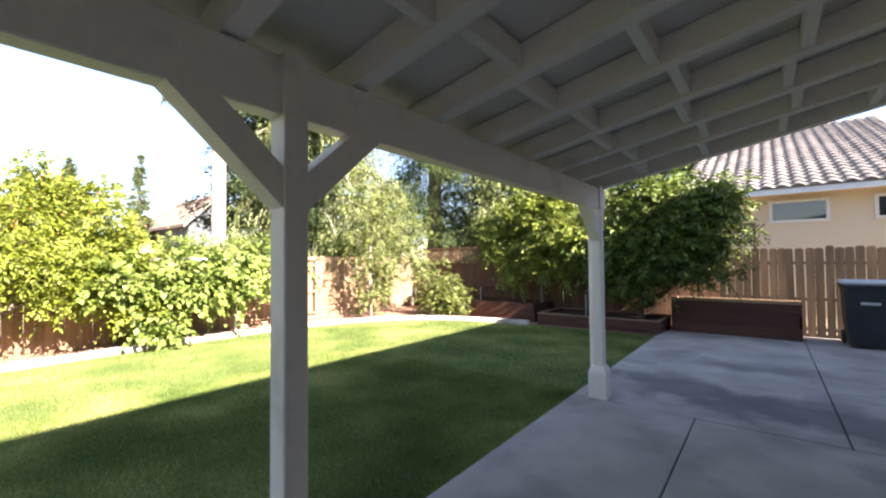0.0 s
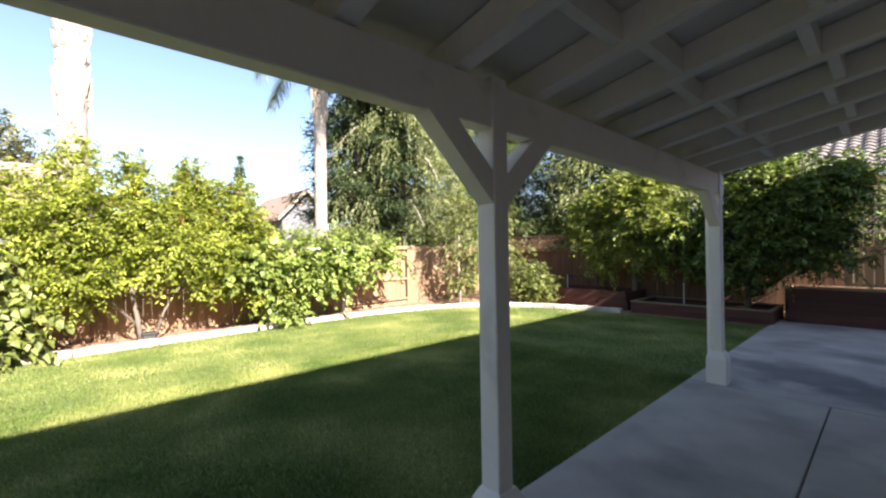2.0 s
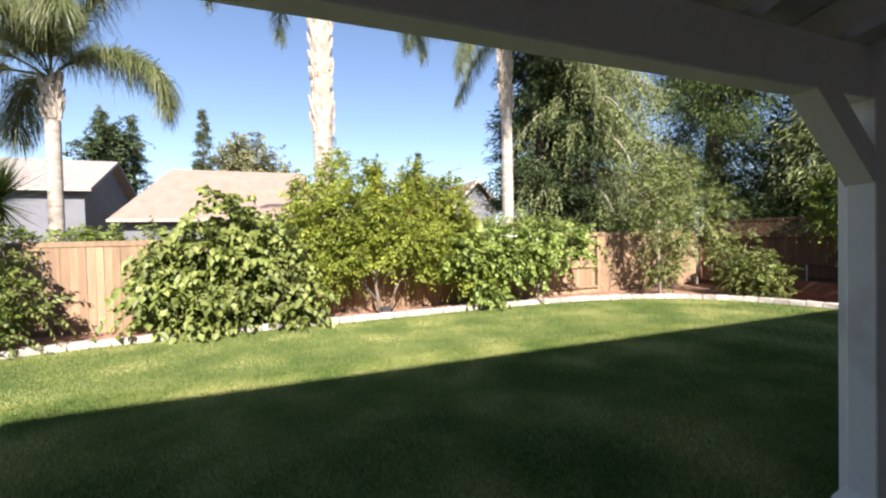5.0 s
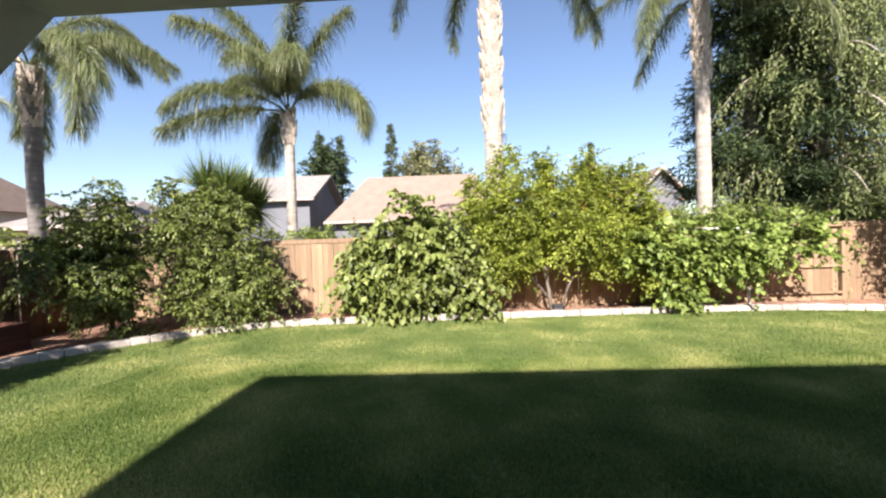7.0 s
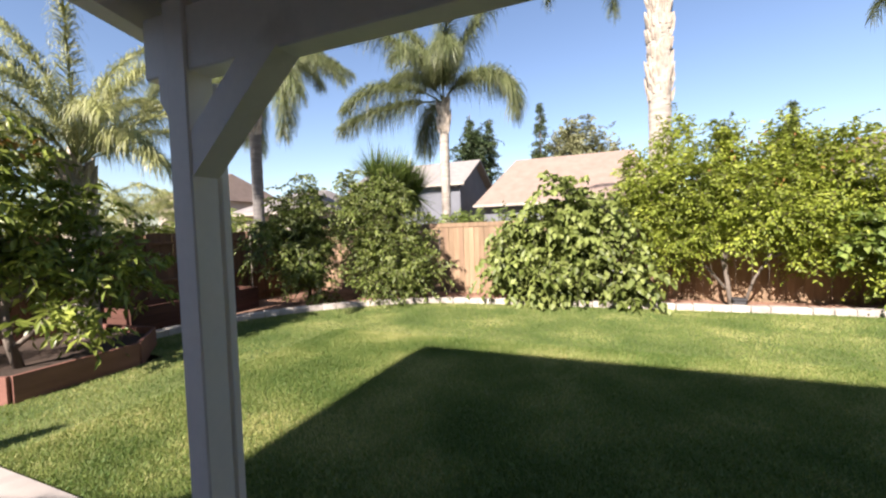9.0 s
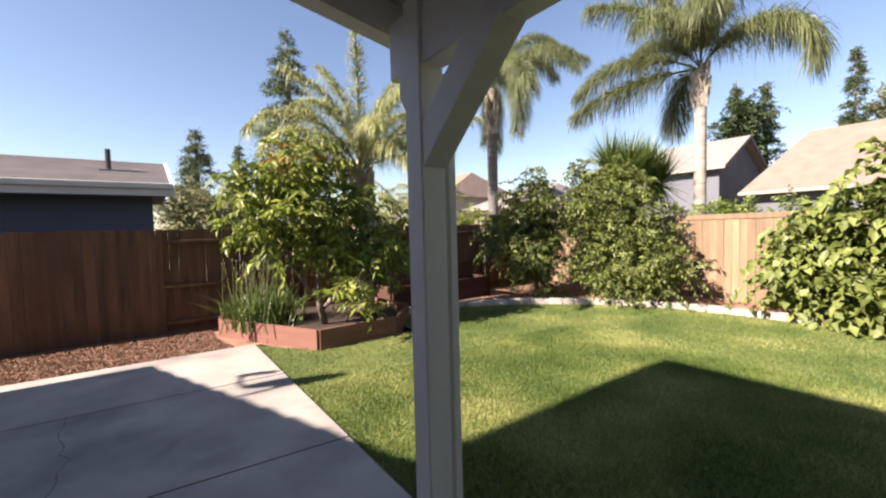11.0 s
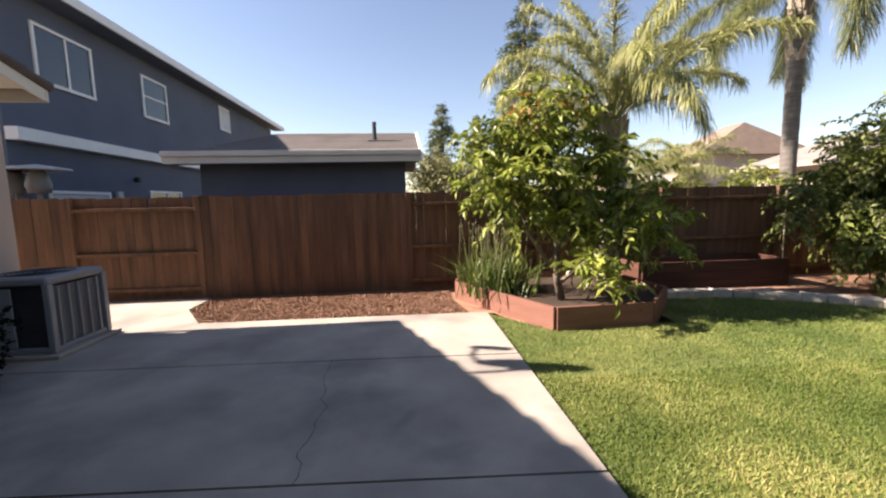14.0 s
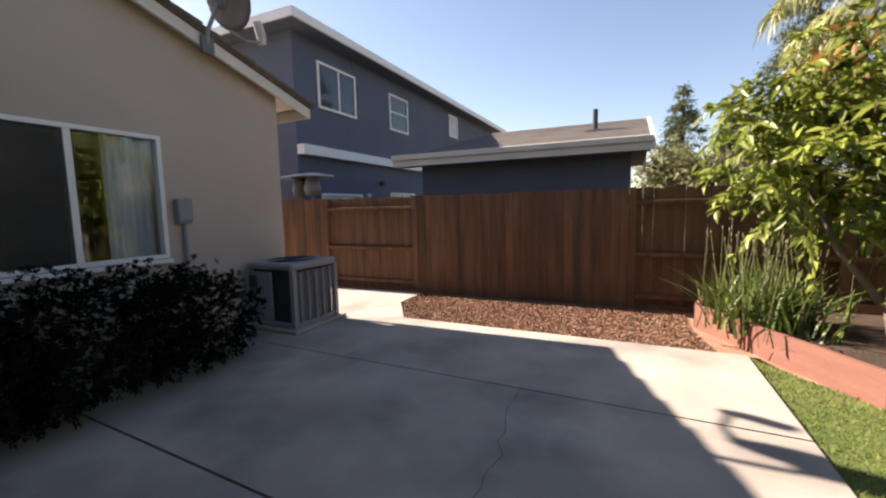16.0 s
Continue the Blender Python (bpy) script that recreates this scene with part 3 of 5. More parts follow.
for y0, y1, x in ((a + 0.018, -4.985, 0.03), (-4.925, b - 0.018, 0.05)):
    pane = part("pane", box(WX + x, WX + x + 0.005, y0, y1, c + 0.026, d - 0.026), CLEAR, window)
    pane.visible_shadow = False
bm = bmesh.new()
cols = [[bm.verts.new((WX + 0.16 + 0.025 * math.sin(k * 1.9), a + 0.01 + 0.026 * k, z)) for k in range(18)] for z in (c - 0.05, d)]
for k in range(17):
    bm.faces.new((cols[0][k], cols[0][k + 1], cols[1][k + 1], cols[1][k]))
part("curtain", bm, BLIND, window, "pale drawn-back curtain")
part("insect_screen", box(WX - 0.012, WX - 0.010, -4.925, b - 0.018, c + 0.026, d - 0.026), SCREEN, window, "dark grey insect screen")
# Dark sheets added behind the glass in place of the room's dimness.
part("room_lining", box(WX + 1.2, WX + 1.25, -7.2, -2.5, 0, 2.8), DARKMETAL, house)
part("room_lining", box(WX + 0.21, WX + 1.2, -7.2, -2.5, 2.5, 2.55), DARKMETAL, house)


# ---- fences ----
def board_mesh(width, height, dogear, material):
    w, t = width / 2, 0.009
    e = 0.03 if dogear else 0.006
    pts = [(-w, 0), (w, 0), (w, height - e), (w - e, height), (-w + e, height), (-w, height - e)]
    bm = prism(pts, "y", -t, t)
    me = bpy.data.meshes.new("board")
    bm.to_mesh(me)
    bm.free()
    me.materials.append(material)
    return me


def build_fence(name, at, label, line, lo, hi, along, toward, z0, sections, height, material, dogear=False, gap=0.004, rails=(0.12, 0.75, 1.52), seed=3, cap=False):
    rng = np.random.default_rng(seed)
    f = thing(name, at, label, "fence")
    widths = (0.138, 0.142, 0.133)
    meshes = [board_mesh(w, height, dogear, material) for w in widths]
    def bar(nm, s0, s1, o0, o1, za, zb, bevel=0.004):
        o0, o1 = sorted((line + toward * o0, line + toward * o1))
        b = box(s0, s1, o0, o1, za, zb, bevel) if along == "x" else box(o0, o1, s0, s1, za, zb, bevel)
        part(nm, b, material, f)
    for s0, s1, front in sections:
        off = -0.012 if front else -0.075
        s = s0
        while s < s1 - 0.09:
            k = rng.integers(3)
            s += widths[k] / 2
            ob = link_mesh("board", meshes[k], None, f)
            o = line + toward * (off + rng.normal(0, 0.0015))
            ob.location = (s, o, z0) if along == "x" else (o, s, z0)
            ob.rotation_euler = (0, rng.normal(0, 0.004), 0 if along == "x" else math.pi / 2)
            ob.scale = (1, 1, 1 + rng.normal(0, 0.006))
            s += widths[k] / 2 + gap * rng.uniform(0.2, 1.8)
        for z in rails:
            bar("rail", s0 + 0.01, s1 - 0.01, -0.065, -0.025 if front else -0.002, z, z + 0.06)
        if not front:
            bar("post", s0 - 0.045, s0 + 0.045, -0.08, 0.01, z0, height + z0 + 0.01)
            bar("post", s1 - 0.045, s1 + 0.045, -0.08, 0.01, z0, height + z0 + 0.01)
            if s1 - s0 > 3:
                n = int((s1 - s0) / 2.4)
                for i in range(1, n):
                    c = s0 + (s1 - s0) * i / n
                    bar("post", c - 0.045, c + 0.045, -0.08, 0.008, z0, height + z0)
        if cap:
            bar("cap", s0, s1, -0.10, 0.015, height + z0 - 0.10, height + z0 + 0.01)
        bar("kickboard", s0 + 0.02, s1 - 0.02, -0.022 if not front else -0.06, -0.002 if not front else -0.03, z0 - 0.06, z0 + 0.10)
    return f


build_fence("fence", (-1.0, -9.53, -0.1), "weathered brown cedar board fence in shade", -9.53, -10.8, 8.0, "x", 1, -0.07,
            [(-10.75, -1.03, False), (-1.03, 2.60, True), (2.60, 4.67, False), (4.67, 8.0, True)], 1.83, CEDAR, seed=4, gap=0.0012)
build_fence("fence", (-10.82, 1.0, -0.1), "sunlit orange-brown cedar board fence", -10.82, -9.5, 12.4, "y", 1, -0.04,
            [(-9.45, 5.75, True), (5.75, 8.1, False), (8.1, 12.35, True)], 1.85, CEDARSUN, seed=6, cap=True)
build_fence("fence", (-1.0, 12.4, -0.1), "dog-eared board fence with gaps, toned dark as if shaded", 12.4, -10.8, 6.0, "x", -1, -0.05,
            [(-1.05, 6.5, True)], 1.93, SHADEDWOOD, dogear=True, gap=0.015, seed=8)
build_fence("fence", (-3.9, 12.4, -0.1), "brown board fence behind the fruit trees, toned dark for their shade", 12.4, -6.75, -1.05, "x", -1, -0.05, [(-6.7, -1.1, True)], 1.80, CEDAR, seed=18)
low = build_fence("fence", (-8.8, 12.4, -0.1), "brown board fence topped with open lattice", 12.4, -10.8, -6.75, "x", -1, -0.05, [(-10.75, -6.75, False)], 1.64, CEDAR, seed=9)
bm = bmesh.new()
for k in range(42):
    for sg in (-1, 1):
        c = -10.75 + k * 0.1
        if -10.75 <= c + sg * 0.42 <= -6.7:
            tube([(c, 12.42 + 0.008 * sg, 1.66), (c + sg * 0.42, 12.42 + 0.008 * sg, 2.08)], [0.014, 0.014], 4, bm)
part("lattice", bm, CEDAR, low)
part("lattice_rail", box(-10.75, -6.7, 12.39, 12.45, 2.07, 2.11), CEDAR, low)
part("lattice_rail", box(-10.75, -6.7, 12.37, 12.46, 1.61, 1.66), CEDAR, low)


# ---- planters ----
def planter(at, label, outline, z0, z1, material, soil_z, thick=0.045, courses=2, rim=False):
    """A raised bed of boards on edge round an outline, filled with soil."""
    p = thing("planter", at, label, "planter")
    h = (z1 - z0) / courses
    for i, (a, b) in enumerate(zip(outline, outline[1:] + outline[:1])):
        a, b = Vector((*a, 0)), Vector((*b, 0))
        d = (b - a).normalized()
        nrm = Vector((-d.y, d.x, 0)) * thick
        for c in range(courses):
            bm = bmesh.new()
            jig = 0.003 * ((c + i) % 2)
            q = [a + d * jig, b - d * jig, b - d * jig + nrm, a + d * jig + nrm]
            lo = [bm.verts.new(v + Vector((0, 0, z0 + c * h))) for v in q]
            hi = [bm.verts.new(v + Vector((0, 0, z0 + (c + 1) * h - 0.004))) for v in q]
            bm.faces.new(lo[::-1]); bm.faces.new(hi)
            for k in range(4):
                bm.faces.new((lo[k], lo[(k + 1) % 4], hi[(k + 1) % 4], hi[k]))
            bmesh.ops.recalc_face_normals(bm, faces=bm.faces[:])
            part("board", bm, material, p)
    if rim:
        for a, b in zip(outline, outline[1:] + outline[:1]):
            a, b = Vector((*a, 0)), Vector((*b, 0))
            d = (b - a).normalized()
            n = Vector((-d.y, d.x, 0))
            bm = bmesh.new()
            q = [a - n * 0.015 + d * 0.09, b - n * 0.015 - d * 0.005, b + n * 0.075 - d * 0.005, a + n * 0.075 + d * 0.09]
            lo = [bm.verts.new(v + Vector((0, 0, z1))) for v in q]
            hi = [bm.verts.new(v + Vector((0, 0, z1 + 0.03))) for v in q]
            bm.faces.new(lo[::-1]); bm.faces.new(hi)
            for k in range(4):
                bm.faces.new((lo[k], lo[(k + 1) % 4], hi[(k + 1) % 4], hi[k]))
            bmesh.ops.recalc_face_normals(bm, faces=bm.faces[:])
            # The paler cedar gives the rim its sunlit look.
            part("rim_board", bm, CEDARSUN, p, "rim board in a pale tone, as if sunlit")
    bm = bmesh.new()
    bm.faces.new([bm.verts.new((x, y, soil_z)) for x, y in outline])
    bmesh.ops.recalc_face_normals(bm, faces=bm.faces[:])
    if bm.faces[:][0].normal.z < 0:
        bmesh.ops.reverse_faces(bm, faces=bm.faces[:])
    part("soil", bm, SOIL, p, "dark bare soil")
    return p


planter((-3.4, -7.9, -0.05), "low red-stained board planter around the peach tree", [(-1.80, -8.75), (-2.78, -6.85), (-4.05, -6.9), (-4.75, -7.7), (-4.6, -9.3), (-1.95, -9.3)][::-1], -0.05, 0.27, REDWOOD, 0.16, courses=1)
planter((-6.3, -9.0, -0.05), "tall red-brown board planter box against the fence", [(-5.0, -9.42), (-7.75, -9.42), (-7.75, -8.72), (-5.0, -8.72)], -0.05, 0.46, DARKRED, 0.34, courses=3)
planter((-0.8, 11.9, 0), "tall dark brown board planter box", [(-1.93, 11.55), (0.36, 11.55), (0.36, 12.25), (-1.93, 12.25)], 0.0, 0.72, DARKRED, 0.45, courses=3, rim=True)
planter((-3.5, 11.3, 0), "low dark brown board garden bed", [(-4.9, 10.72), (-2.05, 10.85), (-2.05, 12.2), (-4.9, 12.2)], -0.05, 0.26, DARKRED, 0.18, courses=2, rim=True)
planter((-6.8, 11.5, 0), "dark brown raised garden bed by the fence", [(-8.4, 11.0), (-5.1, 11.0), (-5.1, 12.2), (-8.4, 12.2)], -0.05, 0.48, DARKRED, 0.34, courses=2)


# ---- plants ----
def plant(name, at, label, category, clumps, count, leaf, width, material, limbs=(), droop=0.2, seed=1, trunk_r=0.06, bark=None, shell=0.55, group="", extra=None, per=11, reach=3.6, core=0.25, upward=0.35, spread=0.85, twig_r=0.004, fill=0.7):
    """A tree or shrub: limbs (lists of points) and a crown of leafy twigs gathered in tufts, with gaps between the tufts."""
    rng = np.random.default_rng(seed)
    t = thing(name, at, label, category, group)
    for i, l in enumerate(limbs):
        n = len(l)
        part("trunk" if i == 0 else "limb", tube(l, [trunk_r * (1 if i == 0 else 0.6) * (1 - 0.72 * k / max(n - 1, 1)) for k in range(n)], 8), bark or WOODBARK, t, smooth=True)
    tufts = []
    for (x, y, z, a, b, c) in clumps:
        m = max(6, int(15 * (a * b * c) ** 0.4 + 6 * (a + b + c)))
        for d in unit(rng.normal(size=(m, 3))):
            r, o = rng.uniform(0.16, 0.36), rng.uniform(0.55, 1.0)
            tufts.append((x + d[0] * a * o, y + d[1] * b * o, z + d[2] * c * o, a * r, b * r, c * r))
    nt = max(10, count // per)
    ncore = int(nt * core)
    p0, d0 = clump_points(tufts, nt - ncore, rng, shell)
    p1, d1 = clump_points([(x, y, z, a * fill, b * fill, c * fill) for x, y, z, a, b, c in clumps], ncore, rng, 0.9 if fill < 0.9 else shell)
    base, out = np.vstack([p0, p1]), np.vstack([d0, d1])
    go = unit(out * 0.75 + rng.normal(size=out.shape) * 0.5 + np.array((0, 0, upward)))
    ln = leaf * reach * rng.uniform(0.55, 1.35, (nt, 1))
    side = unit(np.cross(go, rng.normal(size=go.shape) * 0.35 + np.array((0, 0, 1.0))))
    up = np.cross(side, go)
    u = (np.arange(per) + 0.6) / per
    uu = np.clip(u[None, :, None] + rng.normal(0, 0.03, (nt, per, 1)), 0.05, 1)
    sag = (0.25 + droop) * 0.8
    def along(v):
        return base[:, None] + go[:, None] * ln[:, None] * v - np.array((0, 0, 1.0)) * sag * ln[:, None] * v ** 2
    pts = along(uu)
    sg = np.where(np.arange(per) % 2, 1.0, -1.0)[None, :, None]
    way = go[:, None] * 0.55 + side[:, None] * sg * spread + up[:, None] * rng.normal(0, 0.3, (nt, per, 1)) + rng.normal(size=pts.shape) * 0.25 - np.array((0, 0, droop * 1.6)) * (0.4 + uu)
    lift = up[:, None] + rng.normal(size=pts.shape) * 0.35 + np.array((0.25, 0, 0.35))
    pts, way, lift = pts.reshape(-1, 3), way.reshape(-1, 3), lift.reshape(-1, 3)
    ok = pts[:, 2] > at[2] + 0.07
    link_mesh("crown", leaf_mesh("crown", pts[ok], way[ok], leaf, width, rng, lift=lift[ok]), material, t)
    # the twigs themselves, as thin three-sided stems
    s = along(np.linspace(0, 1, 4)[None, :, None])
    keep = s[:, :, 2].min(1) > at[2] + 0.05
    s, side, up = s[keep], side[keep], up[keep]
    r = twig_r * np.array((1.0, 0.8, 0.6, 0.3))[None, :, None, None]
    ring = np.stack([side, -0.5 * side + 0.87 * up, -0.5 * side - 0.87 * up], 1)[:, None]
    verts = (s[:, :, None] + ring * r).reshape(-1, 3)
    q = np.array([(3 * k + c, 3 * k + (c + 1) % 3, 3 * k + 3 + (c + 1) % 3, 3 * k + 3 + c) for k in range(3) for c in range(3)])
    tagged(link_mesh("branchwork", array_mesh("branchwork", verts, (np.arange(len(s))[:, None, None] * 12 + q).reshape(-1, 4)), bark or WOODBARK, t), "thin leafy twigs", kind="stuff")
    if extra:
        nm, mat2, share, box6 = extra
        p2, d2 = clump_points(box6, share, rng, 0.4)
        link_mesh(nm, leaf_mesh(nm, p2, d2 + rng.normal(size=p2.shape) * 0.6 - (0, 0, 0.5), leaf * 0.9, width, rng), mat2, t)
    return t


# fig with broad leaves
plant("fig_bush", (-10.0, -2.1, 0), "broad-leaved green fig bush spilling over the edging", "bush",
      [(-9.9, -2.3, 1.1, 0.7, 1.1, 0.95), (-9.55, -1.0, 0.75, 0.55, 0.6, 0.65), (-9.6, -3.2, 0.75, 0.5, 0.6, 0.65), (-9.95, -2.1, 2.0, 0.5, 0.6, 0.6), (-9.8, -1.3, 1.6, 0.5, 0.6, 0.55), (-9.8, -3.1, 1.5, 0.45, 0.5, 0.45), (-9.4, -0.75, 0.25, 0.3, 0.4, 0.25), (-9.5, -2.4, 0.5, 0.4, 0.9, 0.5)],
      8200, 0.17, 0.125, L_FIG, [[(-10.1, -2.1, -0.05), (-10.1, -2.0, 0.8), (-10, -1.9, 1.7)], [(-10.1, -2.2, 0), (-9.9, -2.8, 0.8)], [(-10.1, -2, 0), (-9.9, -1.3, 0.9)]], 0.6, 11)
# pomegranate hedge
plant("pomegranate_shrub", (-10.1, 1.3, 0), "yellow-green pomegranate shrub with many upright stems", "shrub",
      [(-10.1, 0.3, 2.2, 0.8, 0.9, 0.95), (-10.2, 1.5, 2.3, 0.85, 1.0, 0.85), (-10.1, 2.7, 2.15, 0.75, 0.9, 0.9), (-10.2, 0.15, 3.2, 0.35, 0.4, 0.55), (-10, 1.4, 1.5, 0.6, 1.1, 0.5), (-10.1, 3.3, 1.8, 0.5, 0.5, 0.7), (-9.9, 0.2, 1.3, 0.6, 0.6, 0.6), (-10.1, -0.5, 2.0, 0.6, 0.6, 0.7), (-9.9, 2.6, 1.3, 0.6, 0.8, 0.55), (-9.8, 1.3, 1.9, 0.6, 1.4, 0.7), (-9.75, 0.0, 2.3, 0.5, 0.7, 0.6), (-10.2, 2.2, 2.95, 0.4, 0.5, 0.35), (-10.2, 1.0, 3.0, 0.3, 0.3, 0.4), (-10.1, 2.8, 3.05, 0.25, 0.25, 0.35), (-10.1, -0.6, 2.7, 0.3, 0.35, 0.35), (-9.8, 3.4, 0.9, 0.4, 0.45, 0.45), (-9.7, -0.35, 1.05, 0.3, 0.45, 0.4), (-9.7, 2.3, 1.1, 0.28, 0.5, 0.35), (-9.7, 3.1, 0.95, 0.28, 0.4, 0.4), (-9.7, 0.55, 1.3, 0.25, 0.3, 0.3), (-10.1, 0.1, 3.5, 0.2, 0.22, 0.4), (-10.1, 0.9, 3.25, 0.3, 0.35, 0.4), (-10.1, 1.9, 3.2, 0.3, 0.35, 0.35), (-10.35, 0.1, 0.85, 0.2, 0.5, 0.45), (-10.4, 2.3, 0.95, 0.2, 0.7, 0.4), (-10.3, 3.1, 0.65, 0.25, 0.45, 0.35)],
      68000, 0.088, 0.04, L_POM,
      [[(-9.95, 1.06, -0.05), (-9.95, 1.0, 0.5), (-9.95, 0.9, 1.1), (-10.0, 0.8, 1.7), (-10.1, 0.4, 2.8)], [(-9.95, 1.24, -0.05), (-9.95, 1.42, 0.55), (-10.0, 1.75, 1.1), (-10.1, 2.3, 1.9), (-10.1, 2.7, 2.7)],
       [(-9.97, 0.98, 0.35), (-9.97, 0.6, 0.85), (-10.0, 0.1, 1.5), (-10.1, -0.3, 2.2)], [(-9.97, 0.93, 0.9), (-10.05, 1.3, 1.6), (-10.1, 1.5, 2.6)], [(-10.0, 1.6, 0.9), (-10.1, 2.6, 1.4), (-10.1, 3.4, 2.1)]],
      0.25, 12, 0.048, twig_r=0.0025, reach=4.2, upward=0.6, core=0.3, extra=("blossom", L_RUST, 140, [(-9.7, 2.0, 2.6, 0.5, 1.8, 0.6)]))
# vine on a pipe trellis
plant("grape_vine", (-10.0, 4.6, 0), "bright green grape vine over a white pipe trellis", "vine",
      [(-9.95, 4.2, 1.35, 0.5, 0.8, 0.5), (-9.9, 5.1, 1.3, 0.5, 0.6, 0.45), (-9.75, 3.7, 0.9, 0.4, 0.45, 0.6), (-9.8, 5.6, 1.45, 0.35, 0.4, 0.35), (-9.55, 3.6, 0.35, 0.25, 0.35, 0.3), (-9.6, 4.6, 1.1, 0.3, 0.9, 0.4), (-9.7, 5.9, 1.6, 0.3, 0.45, 0.3), (-9.6, 3.1, 1.4, 0.4, 0.5, 0.5), (-9.75, 6.4, 1.75, 0.25, 0.4, 0.3), (-9.6, 6.3, 1.25, 0.2, 0.25, 0.3), (-9.7, 6.8, 1.5, 0.2, 0.25, 0.2)],
      7600, 0.13, 0.11, L_VINE, [[(-10.0, 4.3, -0.05), (-10.0, 4.25, 0.7), (-9.95, 4.2, 1.3)]], 0.35, 13, 0.03)
trellis = thing("trellis", (-10.0, 4.6, 0), "white plastic pipe trellis frame in the bed", "trellis")
for y in (3.55, 5.25):
    part("upright", tube([(-9.85, y, -0.05), (-9.85, y, 1.75)], [0.03, 0.03], 8), PLASTICWHITE, trellis)
for z in (0.62, 1.2, 1.74):
    part("crossbar", tube([(-9.85, 3.5, z), (-9.85, 5.3, z)], [0.022, 0.022], 8), PLASTICWHITE, trellis)
part("brace_pipe", tube([(-9.95, 3.95, 0.66), (-9.95, 5.25, 0.62)], [0.02, 0.02], 8), PLASTICWHITE, trellis)
support = thing("trellis", (-9.6, -1.8, 0), "white plastic pipe support among the fig leaves", "trellis")
for y in (-2.75, -0.9):
    part("upright", tube([(-9.62, y, -0.05), (-9.62, y, 0.72)], [0.022, 0.022], 8), PLASTICWHITE, support)
part("crossbar", tube([(-9.6, -2.85, 0.70), (-9.6, -0.8, 0.69)], [0.024, 0.024], 8), PLASTICWHITE, support)
box_unit = thing("irrigation_box", (-9.85, 1.16, 0), "small dark plastic irrigation box beside the shrub trunk", "utility box")
part("body", box(-9.98, -9.76, 1.06, 1.27, -0.03, 0.15, 0.02), DARKMETAL, box_unit)
part("lid", box(-9.995, -9.745, 1.045, 1.285, 0.152, 0.19, 0.012), DARKMETAL, box_unit, "dark flat lid")
# two shrubs in the far corner
plant("shrub", (-8.35, -8.3, 0), "leafy green citrus-like shrub in mulch", "shrub",
      [(-8.6, -8.0, 1.6, 0.9, 0.9, 0.75), (-8.2, -7.7, 0.95, 0.65, 0.6, 0.65), (-9.0, -8.3, 1.2, 0.65, 0.65, 0.8), (-7.8, -8.4, 1.4, 0.6, 0.55, 0.55), (-8.2, -7.2, 0.3, 0.25, 0.25, 0.3), (-8.4, -8.2, 2.3, 0.5, 0.55, 0.4), (-8.9, -8.0, 2.55, 0.35, 0.4, 0.35), (-8.5, -7.9, 2.85, 0.25, 0.3, 0.3)],
      13500, 0.11, 0.05, L_SHRUB, [[(-8.7, -8.0, -0.05), (-8.7, -8.0, 0.7), (-8.6, -8.0, 1.6)], [(-8.7, -8.0, 0.5), (-8.2, -7.9, 1.2)]], 0.45, 14, 0.06)
plant("shrub", (-9.4, -6.1, 0), "tall dense green shrub overhanging the edging", "shrub",
      [(-9.5, -6.5, 1.75, 0.8, 1.05, 1.0), (-9.2, -5.8, 1.1, 0.75, 0.9, 0.85), (-8.9, -5.9, 0.5, 0.65, 0.9, 0.5), (-9.7, -7.2, 2.0, 0.6, 0.6, 0.65), (-9.5, -6.1, 2.4, 0.6, 0.75, 0.5), (-9.3, -5.2, 0.8, 0.5, 0.5, 0.6), (-9.6, -6.4, 2.85, 0.4, 0.55, 0.35), (-9.6, -7.1, 2.6, 0.4, 0.4, 0.4), (-9.6, -7.3, 3.0, 0.3, 0.35, 0.35)],
      19000, 0.105, 0.048, L_SHRUB, [[(-9.5, -6.2, -0.05), (-9.5, -6.2, 1.0), (-9.5, -6.3, 2.0)]], 0.45, 15, 0.06)
# peach tree and companions in the red planter
plant("peach_tree", (-3.15, -7.65, 0.1), "peach tree with long glossy drooping leaves", "tree",
      [(-3.0, -7.8, 1.9, 0.9, 0.75, 0.8), (-2.4, -7.95, 1.65, 0.5, 0.55, 0.55), (-3.9, -7.7, 1.55, 0.75, 0.6, 0.65), (-2.8, -7.9, 2.7, 0.65, 0.6, 0.55), (-3.3, -7.0, 0.85, 0.5, 0.35, 0.3), (-4.4, -7.6, 1.1, 0.45, 0.4, 0.45), (-2.2, -7.9, 2.4, 0.5, 0.45, 0.45), (-3.7, -7.2, 0.65, 0.4, 0.3, 0.25), (-3.5, -7.8, 2.4, 0.5, 0.5, 0.45)],
      6600, 0.155, 0.06, L_PEACH,
      [[(-3.15, -7.6, 0.1), (-3.05, -7.6, 0.6), (-3.1, -7.7, 1.2), (-3.0, -7.7, 2.2)], [(-3.05, -7.6, 0.55), (-2.7, -7.7, 1.1), (-2.4, -7.8, 1.9)], [(-3.1, -7.65, 0.9), (-3.5, -7.5, 1.3), (-3.9, -7.5, 1.7)], [(-3.1, -7.6, 0.4), (-3.3, -7.2, 0.75), (-3.45, -7.0, 0.9)]],
      0.45, 16, 0.06, reach=2.1, per=9, core=0.06, extra=("dry_foliage", L_RUST, 60, [(-2.9, -7.6, 2.75, 0.6, 0.5, 0.25)]))


